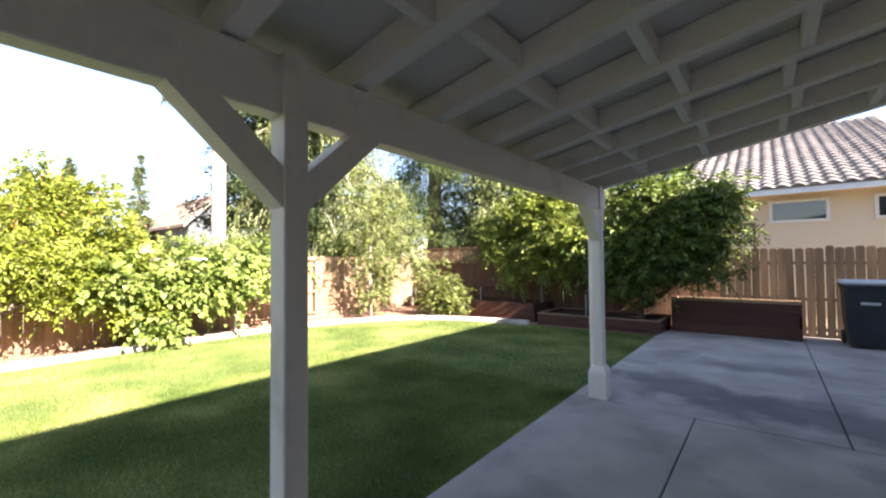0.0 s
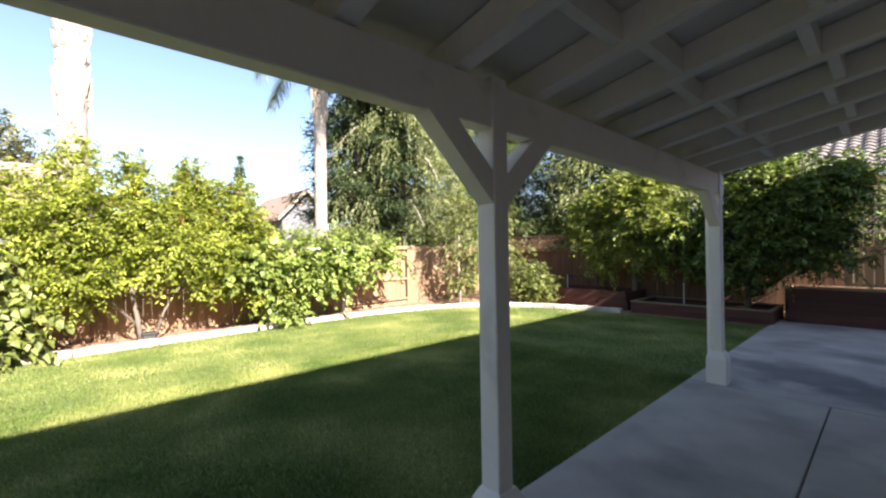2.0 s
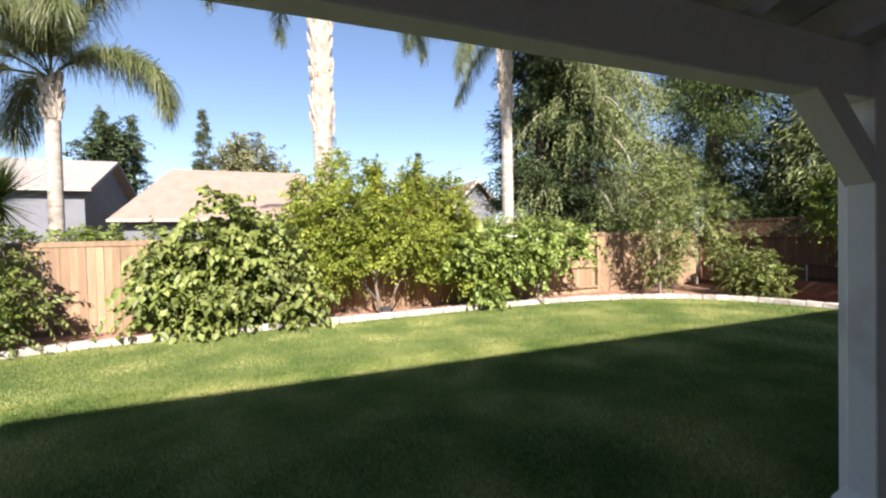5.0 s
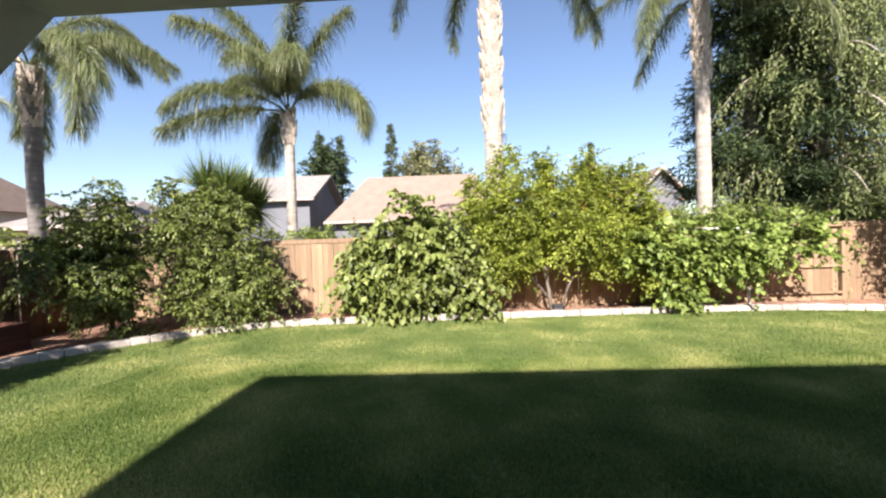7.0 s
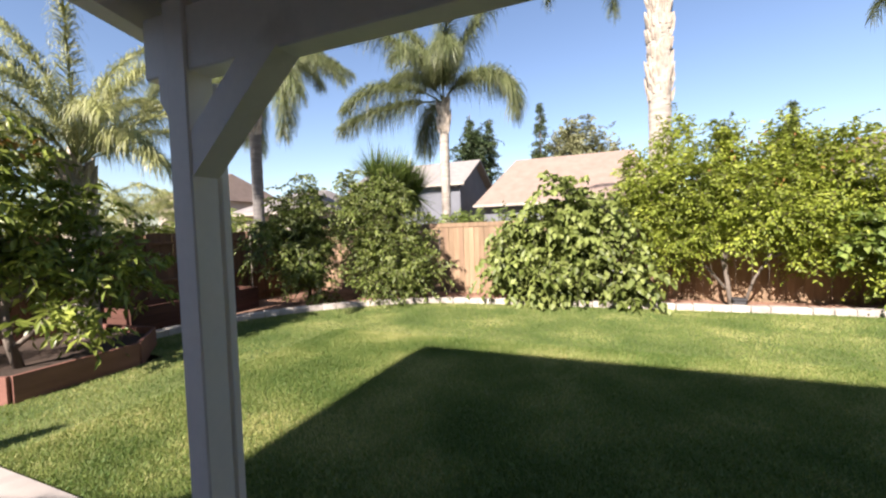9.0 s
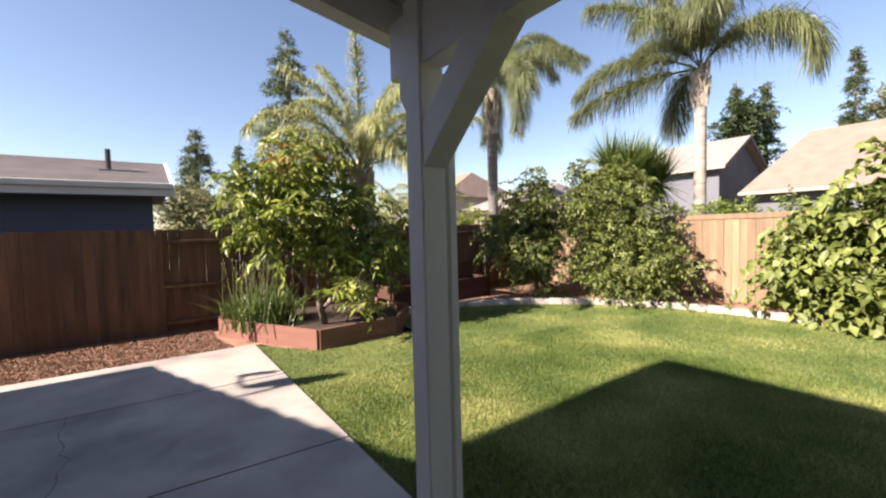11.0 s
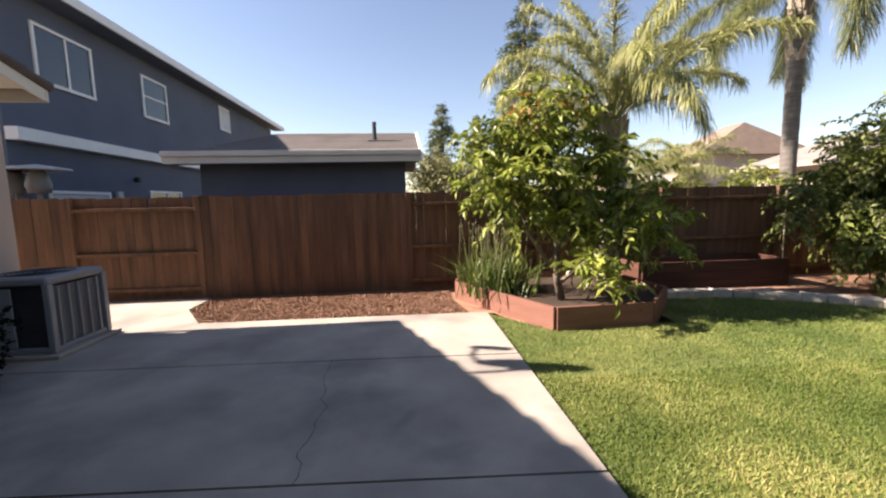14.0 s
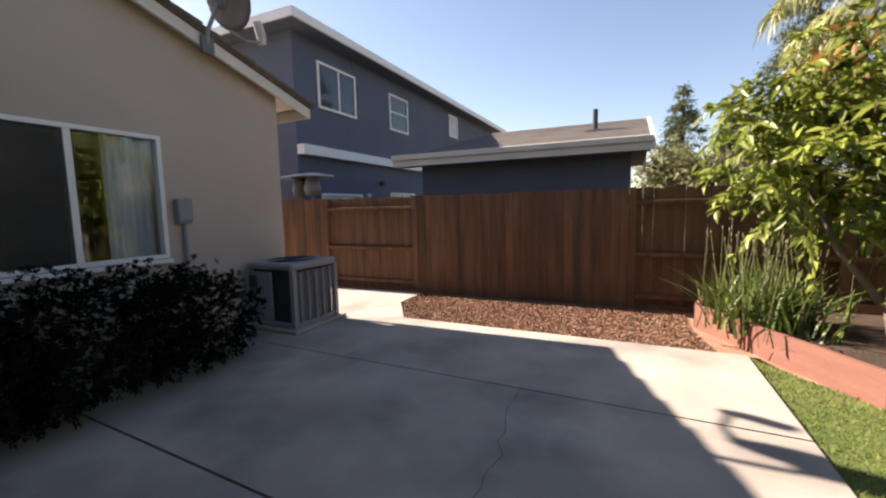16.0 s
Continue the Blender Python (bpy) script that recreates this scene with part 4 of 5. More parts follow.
def strap_plant(name, at, label, count, length, spread, material, seed, stalks=0):
    """A clump of arching strap leaves, with bare seed stalks."""
    rng = np.random.default_rng(seed)
    t = thing(name, at, label, "plant")
    verts, faces = [], []
    for i in range(count):
        a, lean = rng.uniform(0, math.tau), rng.uniform(0.1, 0.95)
        ln, w = length * rng.uniform(0.6, 1.1), 0.012 * rng.uniform(0.8, 1.6)
        base = np.array(at) + np.array((rng.normal(0, spread), rng.normal(0, spread), 0))
        out = np.array((math.cos(a), math.sin(a), 0))
        side = np.array((-math.sin(a), math.cos(a), 0))
        n0 = len(verts)
        for k in range(5):
            s = k / 4
            p = base + out * ln * lean * s ** 1.5 + np.array((0, 0, ln * (s - 0.45 * lean * s * s)))
            ww = w * (1 - s) ** 0.6
            verts += [p - side * ww, p + side * ww]
            if k:
                q = n0 + 2 * k
                faces.append((q - 2, q - 1, q + 1, q))
    link_mesh("leaves", array_mesh("leaves", verts, faces), material, t)
    for i in range(stalks):
        a = rng.uniform(0, math.tau)
        b = Vector(at) + Vector((rng.normal(0, spread), rng.normal(0, spread), 0))
        e = b + Vector((math.cos(a) * 0.18, math.sin(a) * 0.18, length * rng.uniform(1.05, 1.4)))
        bm = tube([b, (b + e) / 2, e], [0.004, 0.004, 0.003], 5)
        tube([e, e + Vector((0, 0, 0.02)), e + Vector((0, 0, 0.045))], [0.004, 0.010, 0.004], 5, bm)
        part("seed_stalk", bm, L_STALK, t)
    return t


strap_plant("strap_lily", (-2.36, -8.36, 0.14), "strap-leaved lily clump with bare seed stalks", 430, 0.80, 0.25, L_BLADE, 21, 46)
# hedge below the window: leaf and twig colours near black, standing in for shade
plant("hedge_bush", (3.0, -4.7, 0), "rounded hedge bush against the stucco wall, greens darkened to look shaded", "bush",
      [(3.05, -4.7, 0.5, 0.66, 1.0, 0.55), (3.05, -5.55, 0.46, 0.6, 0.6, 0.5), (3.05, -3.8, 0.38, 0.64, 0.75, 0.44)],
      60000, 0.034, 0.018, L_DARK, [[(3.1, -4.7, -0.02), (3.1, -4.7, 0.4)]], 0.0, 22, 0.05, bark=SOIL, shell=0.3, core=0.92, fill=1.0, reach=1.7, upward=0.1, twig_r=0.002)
# trees by the north fence
plant("fruit_tree", (-2.6, 11.6, 0.1), "dense fruit tree in the shade of the house", "tree",
      [(-2.4, 11.6, 2.2, 1.35, 0.9, 1.15), (-1.5, 11.4, 2.6, 1.0, 0.8, 0.95), (-3.5, 11.5, 1.9, 0.9, 0.8, 0.95), (-1.3, 11.3, 1.6, 0.65, 0.6, 0.65), (-2.4, 11.6, 3.2, 0.9, 0.7, 0.6), (-2.9, 11.5, 1.1, 0.9, 0.6, 0.5), (-1.0, 11.3, 2.9, 0.5, 0.5, 0.5)],
      34000, 0.14, 0.048, L_FRUITSHADE, [[(-2.6, 11.6, 0.1), (-2.6, 11.6, 1.0), (-2.5, 11.6, 2.4)], [(-2.6, 11.6, 0.8), (-1.8, 11.5, 1.8)], [(-2.6, 11.6, 0.8), (-3.4, 11.5, 1.7)]], 0.2, 23, 0.08, reach=2.6, core=0.4)
plant("fruit_tree", (-5.2, 11.7, 0.1), "bright yellow-green fruit tree behind the garden bed", "tree",
      [(-5.4, 11.7, 2.5, 1.05, 0.8, 1.0), (-4.5, 11.5, 2.3, 0.85, 0.7, 0.95), (-6.3, 11.6, 2.2, 0.8, 0.6, 0.85), (-5.0, 11.7, 3.3, 0.8, 0.6, 0.6), (-5.8, 11.5, 1.6, 0.8, 0.6, 0.6), (-6.0, 11.6, 3.1, 0.5, 0.5, 0.5), (-4.6, 11.5, 1.6, 0.7, 0.5, 0.5)],
      24000, 0.13, 0.048, L_PEACH, [[(-5.2, 11.7, 0.1), (-5.2, 11.7, 1.2), (-5.2, 11.7, 2.6)], [(-5.2, 11.7, 1), (-4.6, 11.6, 2)], [(-5.2, 11.7, 1), (-6, 11.7, 2)]], 0.2, 24, 0.07, reach=2.6)
plant("young_birch", (-9.3, 8.9, 0), "slim pale-stemmed young tree with light foliage", "tree",
      [(-9.3, 8.9, 2.3, 0.75, 0.8, 1.0), (-9.2, 9.2, 1.2, 0.6, 0.7, 0.7), (-9.3, 8.7, 3.2, 0.5, 0.6, 0.6), (-9.3, 9.0, 0.5, 0.4, 0.5, 0.4), (-9.0, 10.2, 2.2, 0.8, 0.8, 1.0), (-8.6, 10.6, 1.2, 0.7, 0.6, 0.7), (-9.4, 9.6, 3.4, 0.6, 0.7, 0.7), (-9.4, 8.6, 4.1, 0.4, 0.45, 0.5)],
      13000, 0.085, 0.042, L_SHRUB, [[(-9.3, 8.9, -0.05), (-9.32, 8.9, 1.5), (-9.3, 8.9, 3.2)]], 0.4, 25, 0.05, bark=PALMBARK)
plant("shrub", (-8.0, 10.6, 0), "rounded dark green shrub at the lawn corner", "shrub",
      [(-8.0, 10.6, 0.55, 0.75, 0.6, 0.6), (-7.5, 10.7, 0.45, 0.5, 0.4, 0.45)], 6500, 0.09, 0.04, L_SHRUB, [[(-8, 10.6, -0.05), (-8, 10.6, 0.5)]], 0.2, 26, 0.04)


# ---- palms ----
def frond_mesh(name, length, rise, bend, leaflet, count, rng):
    """A feather frond that leaves the crown along +x at the angle rise and arches over, its leaflets hanging."""
    s = np.linspace(0, 1, 16)
    ang = rise - bend * s ** 1.4
    px = np.r_[0, np.cumsum(np.cos(ang[1:]))] * length / 15
    pz = np.r_[0, np.cumsum(np.sin(ang[1:]))] * length / 15
    py = 0.10 * length * rng.normal() * s ** 2
    u = rng.uniform(0.17, 1.0, count)
    base = np.stack([np.interp(u, s, q) for q in (px, py, pz)], 1)
    a = np.interp(u, s, ang)
    tan = np.stack([np.cos(a), np.zeros(count), np.sin(a)], 1)
    sg = np.where(rng.random(count) < 0.5, -1.0, 1.0)[:, None]
    way = unit(tan * 0.75 + np.array((0, 1, 0)) * sg * rng.uniform(0.3, 0.9, (count, 1)) + rng.normal(size=(count, 3)) * 0.34 + np.array((0, 0, 0.12)))
    ln = (leaflet * (0.35 + 0.65 * np.sin(np.pi * (0.1 + 0.82 * u))) * rng.uniform(0.75, 1.15, count))[:, None]
    side = unit(np.cross(way, rng.normal(size=(count, 3)) * 0.8 + np.array((0.3, 0, 0.6))))
    w = 0.004 + 0.0025 * leaflet
    down = np.array((0, 0, 1.0))
    mid = base + way * ln * 0.42 - down * ln * 0.06
    far = mid + way * ln * 0.2 - down * ln * 0.3
    tip = far + way * ln * 0.05 - down * ln * 0.26
    verts = np.stack([base - side * w, base + side * w, mid + side * w, mid - side * w, far + side * w * 0.8, far - side * w * 0.8, tip], 1).reshape(-1, 3)
    i = np.arange(count)[:, None] * 7
    faces = np.concatenate([i + (0, 1, 2), i + (0, 2, 3), i + (3, 2, 4), i + (3, 4, 5), i + (5, 4, 6)])
    k = len(verts)
    # the midrib
    rib, rf = [], []
    for j in range(16):
        r = 0.020 * (1 - 0.85 * s[j]) * length / 2.2
        for c in range(4):
            rib.append((px[j], py[j] + r * math.cos(c * math.pi / 2), pz[j] + r * math.sin(c * math.pi / 2)))
        if j:
            for c in range(4):
                p, q = k + 4 * (j - 1) + c, k + 4 * (j - 1) + (c + 1) % 4
                rf += [(p, q, q + 4), (p, q + 4, p + 4)]
    return array_mesh(name, np.vstack([verts, rib]), np.vstack([faces, rf]))


def palm(at, top, radius, label, fronds, length, leaflet, material, seed, skirt=0.0, droop=0.85, boots=True, lean=(0, 0), rise=(-0.35, 1.25), count=150, flare=1.25, plan=(), boot=1.0, bark=None):
    """A feather palm; plan: (heading in degrees, rise, bend, length) of each frond where they are told apart, else fronds are strewn."""
    rng = np.random.default_rng(seed)
    t = thing("palm_tree", at, label, "palm tree")
    x, y, z = at
    n = 26
    path = [(x + lean[0] * k / n, y + lean[1] * k / n, z + (top - z) * k / n) for k in range(n + 1)]
    rad = [radius * (flare - (flare - 1) * min(1, k / 5)) * (1 + 0.045 * (k % 2)) for k in range(n + 1)]
    part("trunk", tube(path, rad, 12), bark or PALMBARK, t, smooth=True)
    cx, cy = x + lean[0], y + lean[1]
    if boots:
        bm = bmesh.new()
        for k in range(46 + int(60 * skirt)):
            a, zz = rng.uniform(0, math.tau), top - rng.uniform(0, 0.5 + skirt)
            d = Vector((math.cos(a), math.sin(a), 0))
            b = Vector((cx, cy, zz)) + d * radius * 0.9
            f = boot * rng.uniform(0.3, 1.3)
            tube([b, b + d * 0.06 * f + Vector((0, 0, 0.2)), b + d * 0.11 * f + Vector((0, 0, 0.36 * f))], [0.06, 0.05, 0.012], 4, bm)
        part("boot_collar", bm, DEADFROND, t)
    order = rng.permutation(fronds)
    rows = plan or [(math.degrees(k * 2.39996 + rng.normal(0, 0.2)), rise[0] + (rise[1] - rise[0]) * (order[k] + rng.random()) / fronds, droop * rng.uniform(0.85, 1.2), rng.uniform(0.88, 1.1)) for k in range(fronds)]
    for az, e, bend, f in rows:
        me = frond_mesh("frond", length * f, e, bend, leaflet, int(count * f), rng)
        ob = link_mesh("frond", me, material, t)
        ob.rotation_euler = (0, 0, radians(az))
        ob.location = (cx, cy, top + 0.05 * rng.random())
    return t


palm((-13.0, 0.15, -0.1), 10.8, 0.27, "tall palm with a thick pale trunk behind the fence", 18, 4.6, 0.75, L_PALM, 31, 5.5, 1.4, count=700, rise=(-0.2, 1.3), boot=0.95)
palm((-13.0, 6.2, -0.1), 8.5, 0.19, "tall slim palm with a pale trunk behind the fence", 14, 4.0, 0.7, L_PALM, 32, 2.0, 1.4, count=700, rise=(0.0, 1.3), boot=0.9)
QUEEN = ((-92, 0.16, 0.62, 1.0), (-75, 0.62, 1.25, 0.98), (-115, 0.95, 1.15, 0.95), (82, 0.85, 2.5, 0.88), (-60, 1.2, 1.25, 0.95), (95, 1.3, 0.75, 0.9), (-98, 1.35, 0.7, 1.0),
         (20, 1.1, 1.9, 0.8), (150, 1.0, 1.6, 0.8), (-160, 1.25, 1.2, 0.85), (40, 1.45, 0.9, 0.85), (-15, 1.2, 1.9, 0.7), (-140, 0.3, 1.7, 0.7))
palm((-13.0, -6.0, -0.1), 5.7, 0.145, "feathery queen palm with a slim pale trunk", 14, 3.9, 1.02, L_PALM, 33, 0.5, 1.3, count=1200, plan=QUEEN)
palm((-13.0, -14.1, -0.1), 7.5, 0.21, "tall queen palm with hanging fronds", 15, 4.4, 0.95, L_PALM, 34, 1.4, 1.6, count=1300, rise=(0.0, 1.45), bark=GREYPALM)
for x, y, h, k in ((-7.9, -13.4, 1.9, 71), (-9.6, -14.2, 2.3, 72), (-6.6, -13.0, 1.7, 73)):
    palm((x, y, -0.1), h, 0.12, "low young palm with arching fronds beyond the fence", 11, 1.8, 0.5, L_PINDO, k, 0.3, 1.3, rise=(0.3, 1.5), count=240)
PINDO = ((88, 0.65, 1.6, 0.9), (70, 0.95, 1.6, 0.85), (-10, 1.1, 2.0, 0.85), (22, 0.95, 1.75, 1.1), (5, 0.85, 1.8, 0.8), (30, 1.25, 1.7, 0.85), (-35, 0.9, 1.9, 0.8), (60, 1.48, 0.5, 1.0), (150, 1.35, 0.9, 1.0), (175, 1.0, 1.0, 1.15), (-170, 0.8, 1.15, 1.1),
         (-150, 1.1, 1.0, 1.1), (145, 0.95, 1.2, 1.05), (-120, 0.95, 1.4, 1.0), (-80, 1.45, 0.7, 1.0), (110, 1.25, 1.1, 0.95), (-60, 0.7, 1.8, 0.85), (-100, 0.6, 1.3, 0.9), (170, 0.75, 1.9, 0.75), (-5, 1.45, 1.2, 0.95), (185, 1.4, 0.8, 1.1))
palm((-4.35, -8.6, 0.1), 2.75, 0.15, "pale pindo palm with arching feathery fronds", 18, 2.6, 0.5, L_PINDO, 35, 0.8, 1.0, count=560, plan=PINDO)


def spiky(at, label, seed, size=0.8):
    """A yucca-like head of stiff blades on a short stem."""
    rng = np.random.default_rng(seed)
    t = thing("yucca", at, label, "plant")
    z = at[2]
    part("trunk", tube([(at[0], at[1], -0.1), (at[0], at[1], z)], [0.12, 0.1], 8), WOODBARK, t)
    verts, faces = [], []
    for h in range(5):
        c = np.array((at[0] + rng.normal(0, 0.3), at[1] + rng.normal(0, 0.4), z + rng.normal(0, 0.25)))
        for i in range(420):
            d = unit(rng.normal(size=(1, 3)) + (0, 0, 0.3))[0]
            sd = unit(np.cross(d, (0.1, 0.2, 1))[None])[0] * 0.028
            n = len(verts)
            verts += [c - sd, c + sd, c + d * size * rng.uniform(0.7, 1.1)]
            faces.append((n, n + 1, n + 2))
    link_mesh("rosette", array_mesh("rosette", verts, faces), L_BLADE, t)
    return t


spiky((-11.9, -7.2, 3.1), "spiky yucca heads rising above the fence", 41, 1.2)


# ---- conifers and far trees ----
def conifer(name, at, height, radius, label, material, count, seed, leaf=0.22, droop=0.35, taper=1.0, bare=0.08, thin=0.3, slim=0.2):
    rng = np.random.default_rng(seed)
    t = thing(name, at, label, "tree")
    x, y, z = at
    part("trunk", tube([(x, y, z), (x, y, z + height * 0.5), (x, y, z + height)], [radius * 0.09 + 0.05, radius * 0.06 + 0.03, 0.02], 8), WOODBARK, t, smooth=True)
    tiers = 150
    hz = bare + (1 - bare) * np.sort(rng.random(tiers)) ** 0.9
    ang = rng.uniform(0, math.tau, tiers)
    reach = radius * (1 - hz) ** taper * rng.uniform(0.65, 1.15, tiers) + 0.08
    k = rng.choice(tiers, count, p=(reach + 0.05) / (reach + 0.05).sum())
    u = rng.random(count) ** 0.6
    d = np.stack([np.cos(ang[k]), np.sin(ang[k]), np.zeros(count)], 1)
    p = np.array((x, y, z)) + d * (u * reach[k])[:, None]
    p[:, 2] += hz[k] * height - droop * u * u * reach[k]
    p += rng.normal(size=(count, 3)) * (thin * (0.25 + 0.2 * reach[k]))[:, None] * (1, 1, 0.6)
    way = d * 0.7 + rng.normal(size=(count, 3)) * 0.6 - np.array((0, 0, droop * 1.6))
    link_mesh("crown", leaf_mesh("crown", p, way, leaf, leaf * slim, rng), material, t)
    return t


def weeping(at, height, radius, label, material, limbs, seed, leaf=0.15, strand=1.3, bark=None, per=13, each=34):
    """A tree whose arching limbs carry curtains of hanging branchlets."""
    rng = np.random.default_rng(seed)
    t = thing("weeping_tree", at, label, "tree")
    base = np.array(at, float)
    part("trunk", tube([at, (at[0], at[1], at[2] + height * 0.5), (at[0], at[1], at[2] + height)], [0.32, 0.2, 0.04], 10), bark or WOODBARK, t, smooth=True)
    ps, ws = [], []
    v = np.linspace(0, 1, 9)
    for k in range(limbs):
        h = 0.14 + 0.84 * (k + rng.random()) / limbs
        az = k * 2.39996 + rng.normal(0, 0.3)
        r = radius * (1.08 - h) ** 0.55 * rng.uniform(0.7, 1.15)
        d = np.array((math.cos(az), math.sin(az), 0))
        arch = rng.uniform(0.25, 0.5) * r
        path = base + np.array((0, 0, h * height)) + d * (v * r)[:, None] + np.array((0, 0, 1.0)) * (arch * (1.9 * v - 2.4 * v * v))[:, None]
        part("limb", tube(path, list(0.07 * (1 - 0.85 * v)), 6), PALMBARK if k % 3 == 0 else WOODBARK, t, smooth=True)
        u = rng.uniform(0.22, 1.0, each)
        st = np.stack([np.interp(u, v, path[:, c]) for c in range(3)], 1) + rng.normal(size=(each, 3)) * (0.22, 0.22, 0.1)
        ln = strand * rng.uniform(0.35, 1.2, (each, 1))
        sway = d * 0.35 + rng.normal(size=(each, 3)) * 0.25
        w = ((np.arange(per) + rng.random((each, per))) / per)[:, :, None]
        p = st[:, None] + sway[:, None] * ln[:, None] * w * (1.2 - 0.5 * w) - np.array((0, 0, 1.0)) * ln[:, None] * w ** 1.5
        ps.append(p.reshape(-1, 3))
        ws.append((sway[:, None] * 0.5 + rng.normal(size=p.shape) * 0.5 - np.array((0, 0, 0.9))).reshape(-1, 3))
    ps, ws = np.vstack(ps), np.vstack(ws)
    link_mesh("crown", leaf_mesh("crown", ps, ws, leaf, leaf * 0.28, rng), material, t)
    return t


weeping((-13.9, 10.2, -0.1), 11.5, 3.9, "large grey-green weeping tree behind the corner fence", L_WEEP, 120, 51, each=58)
conifer("cedar_tree", (-14.2, 8.4, -0.1), 11.5, 2.6, "dark cedar tree beside the weeping tree", L_CEDAR, 34000, 52, 0.28, 0.15, 0.45, 0.12, 0.3, 0.14)
conifer("cedar_tree", (-8.0, 18.5, -0.1), 10.0, 5.0, "broad bright green conifer beyond the north fence", L_WEEP, 60000, 53, 0.32, 0.3, 0.45, 0.1, 0.45, 0.16)
conifer("cedar_tree", (-13.5, 17.0, -0.1), 12.0, 5.0, "tall dark green conifer beyond the corner", L_CONIFER, 60000, 57, 0.30, 0.3, 0.45, 0.1, 0.45, 0.12)
conifer("cedar_tree", (-2.5, 21.0, -0.1), 7.5, 3.6, "green conifer behind the neighbouring house", L_WEEP, 14000, 58, 0.42, 0.3, 0.5, 0.1, 0.6)
conifer("fir_tree", (-3.6, -30, -0.1), 8.2, 2.3, "distant grey-green fir tree", L_FIR, 17000, 54, 0.24, 0.2, 0.8)
conifer("fir_tree", (-9.2, -30, -0.1), 15.5, 4.3, "tall distant grey-green fir tree", L_FIR, 26000, 55, 0.28, 0.2, 0.8)
conifer("fir_tree", (-7.0, -36, -0.1), 8.6, 2.0, "distant grey-green fir tree", L_FIR, 14000, 56, 0.24, 0.2, 0.9)
for i, (x, y, h, r, pale) in enumerate([(-40, -7.3, 13.2, 1.6, 0), (-40, -12.2, 12.3, 2.2, 0), (-40, -14.2, 13.2, 2.6, 0), (-40, 11.5, 10.6, 1.3, 0), (-41, 7.4, 9.8, 1.8, 0)]):
    conifer("fir_tree", (x, y, -0.1), h, r, "distant grey-green fir tree", L_FAR, 12000, 60 + i, 0.3, 0.2, 0.85)
plant("shade_tree", (-41, -2.8, 0), "distant pale green shade tree", "tree",
      [(-41, -6.0, 8.4, 0.8, 0.8, 2.3), (-41, -4.6, 9.0, 0.8, 0.8, 2.6), (-41, -3.1, 8.4, 0.8, 0.75, 2.5), (-41, -1.8, 8.0, 0.7, 0.75, 2.1), (-41, -0.5, 7.4, 0.7, 0.7, 1.8), (-41, -3, 6.0, 1.4, 3.4, 1.3)], 13000, 0.35, 0.16, L_FARPALE, [[(-41, -3, -0.1), (-41, -3, 4), (-41, -3, 9)]], 0.2, 66, 0.3)
plant("shade_tree", (-38, -13.2, 0), "distant rounded dark green tree", "tree",
      [(-38, -13.2, 8.6, 1.6, 1.5, 2.0), (-38, -13.6, 6.6, 1.7, 1.7, 1.8), (-38, -12.8, 10.0, 1.0, 1.0, 1.0)], 6500, 0.34, 0.15, L_CEDAR, [[(-38, -13.2, -0.1), (-38, -13.2, 5), (-38, -13.2, 9)]], 0.2, 81, 0.25, core=0.45)
plant("shrub", (-13.2, -2.0, 1.6), "green hedge tops showing above the fence", "hedge",
      [(-12.3, -5.0, 1.75, 0.5, 1.8, 0.4), (-12.3, 6.8, 1.9, 0.4, 2.4, 0.45), (-12.4, 9.5, 2.0, 0.5, 1.5, 0.5)], 12000, 0.12, 0.05, L_VINE, [[(-12.3, -4.5, -0.1), (-12.3, -4.5, 1.6)]], 0.2, 67)
plant("palm_thicket", (-9, -14, 0), "low palm fronds and shrubs beyond the fence", "hedge",
      [(-8.2, -13, 1.5, 1.8, 0.8, 0.6), (-11.2, -13.5, 1.6, 1.6, 0.8, 0.7), (-5.5, -13, 1.4, 1.5, 0.6, 0.6)], 7000, 0.2, 0.05, L_PEACH, [[(-8.2, -13, -0.1), (-8.2, -13, 2)]], 0.4, 68)
plant("far_tree_row", (-1.5, -22, 0), "yellow-green distant trees beside the shed", "tree",
      [(-2.6, -22, 2.4, 1.2, 1.0, 1.3), (-4.5, -22, 2.2, 1.4, 1.0, 1.0)], 5000, 0.25, 0.1, L_FARPALE, [[(-2.6, -22, -0.1), (-2.6, -22, 2)]], 0.3, 69)


# ---- neighbouring houses ----
def window_unit(parent, x0, x1, y0, y1, z0, z1, axis, out, mullion=None, bar=None, pane_mat=None):
    """A framed window on a wall; axis: the wall's normal axis, out: which side it faces."""
    w = 0.07
    def put(name, u0, u1, v0, v1, d0, d1, mat, par):
        a, b = sorted((out * d0, out * d1))
        bm = box(x0 + a, x0 + b, u0, u1, v0, v1, 0.004) if axis == "x" else box(u0, u1, y0 + a, y0 + b, v0, v1, 0.004)
        return part(name, bm, mat, par)
    u0, u1 = (y0, y1) if axis == "x" else (x0, x1)
    f = put("window", u0, u1, z0, z1, -0.05, 0.015, pane_mat or GLASS, parent)
    put("frame", u0 - w, u1 + w, z1, z1 + w, 0.0, 0.05, TRIM, f)
    put("frame", u0 - w, u1 + w, z0 - w, z0, 0.0, 0.06, TRIM, f)
    put("frame", u0 - w, u0, z0, z1, 0.0, 0.05, TRIM, f)
    put("frame", u1, u1 + w, z0, z1, 0.0, 0.05, TRIM, f)
    if mullion:
        put("mullion", mullion - 0.03, mullion + 0.03, z0, z1, 0.0, 0.04, TRIM, f)
    if bar:
        put("mullion", u0, u1, bar - 0.025, bar + 0.025, 0.0, 0.04, TRIM, f)
    return f


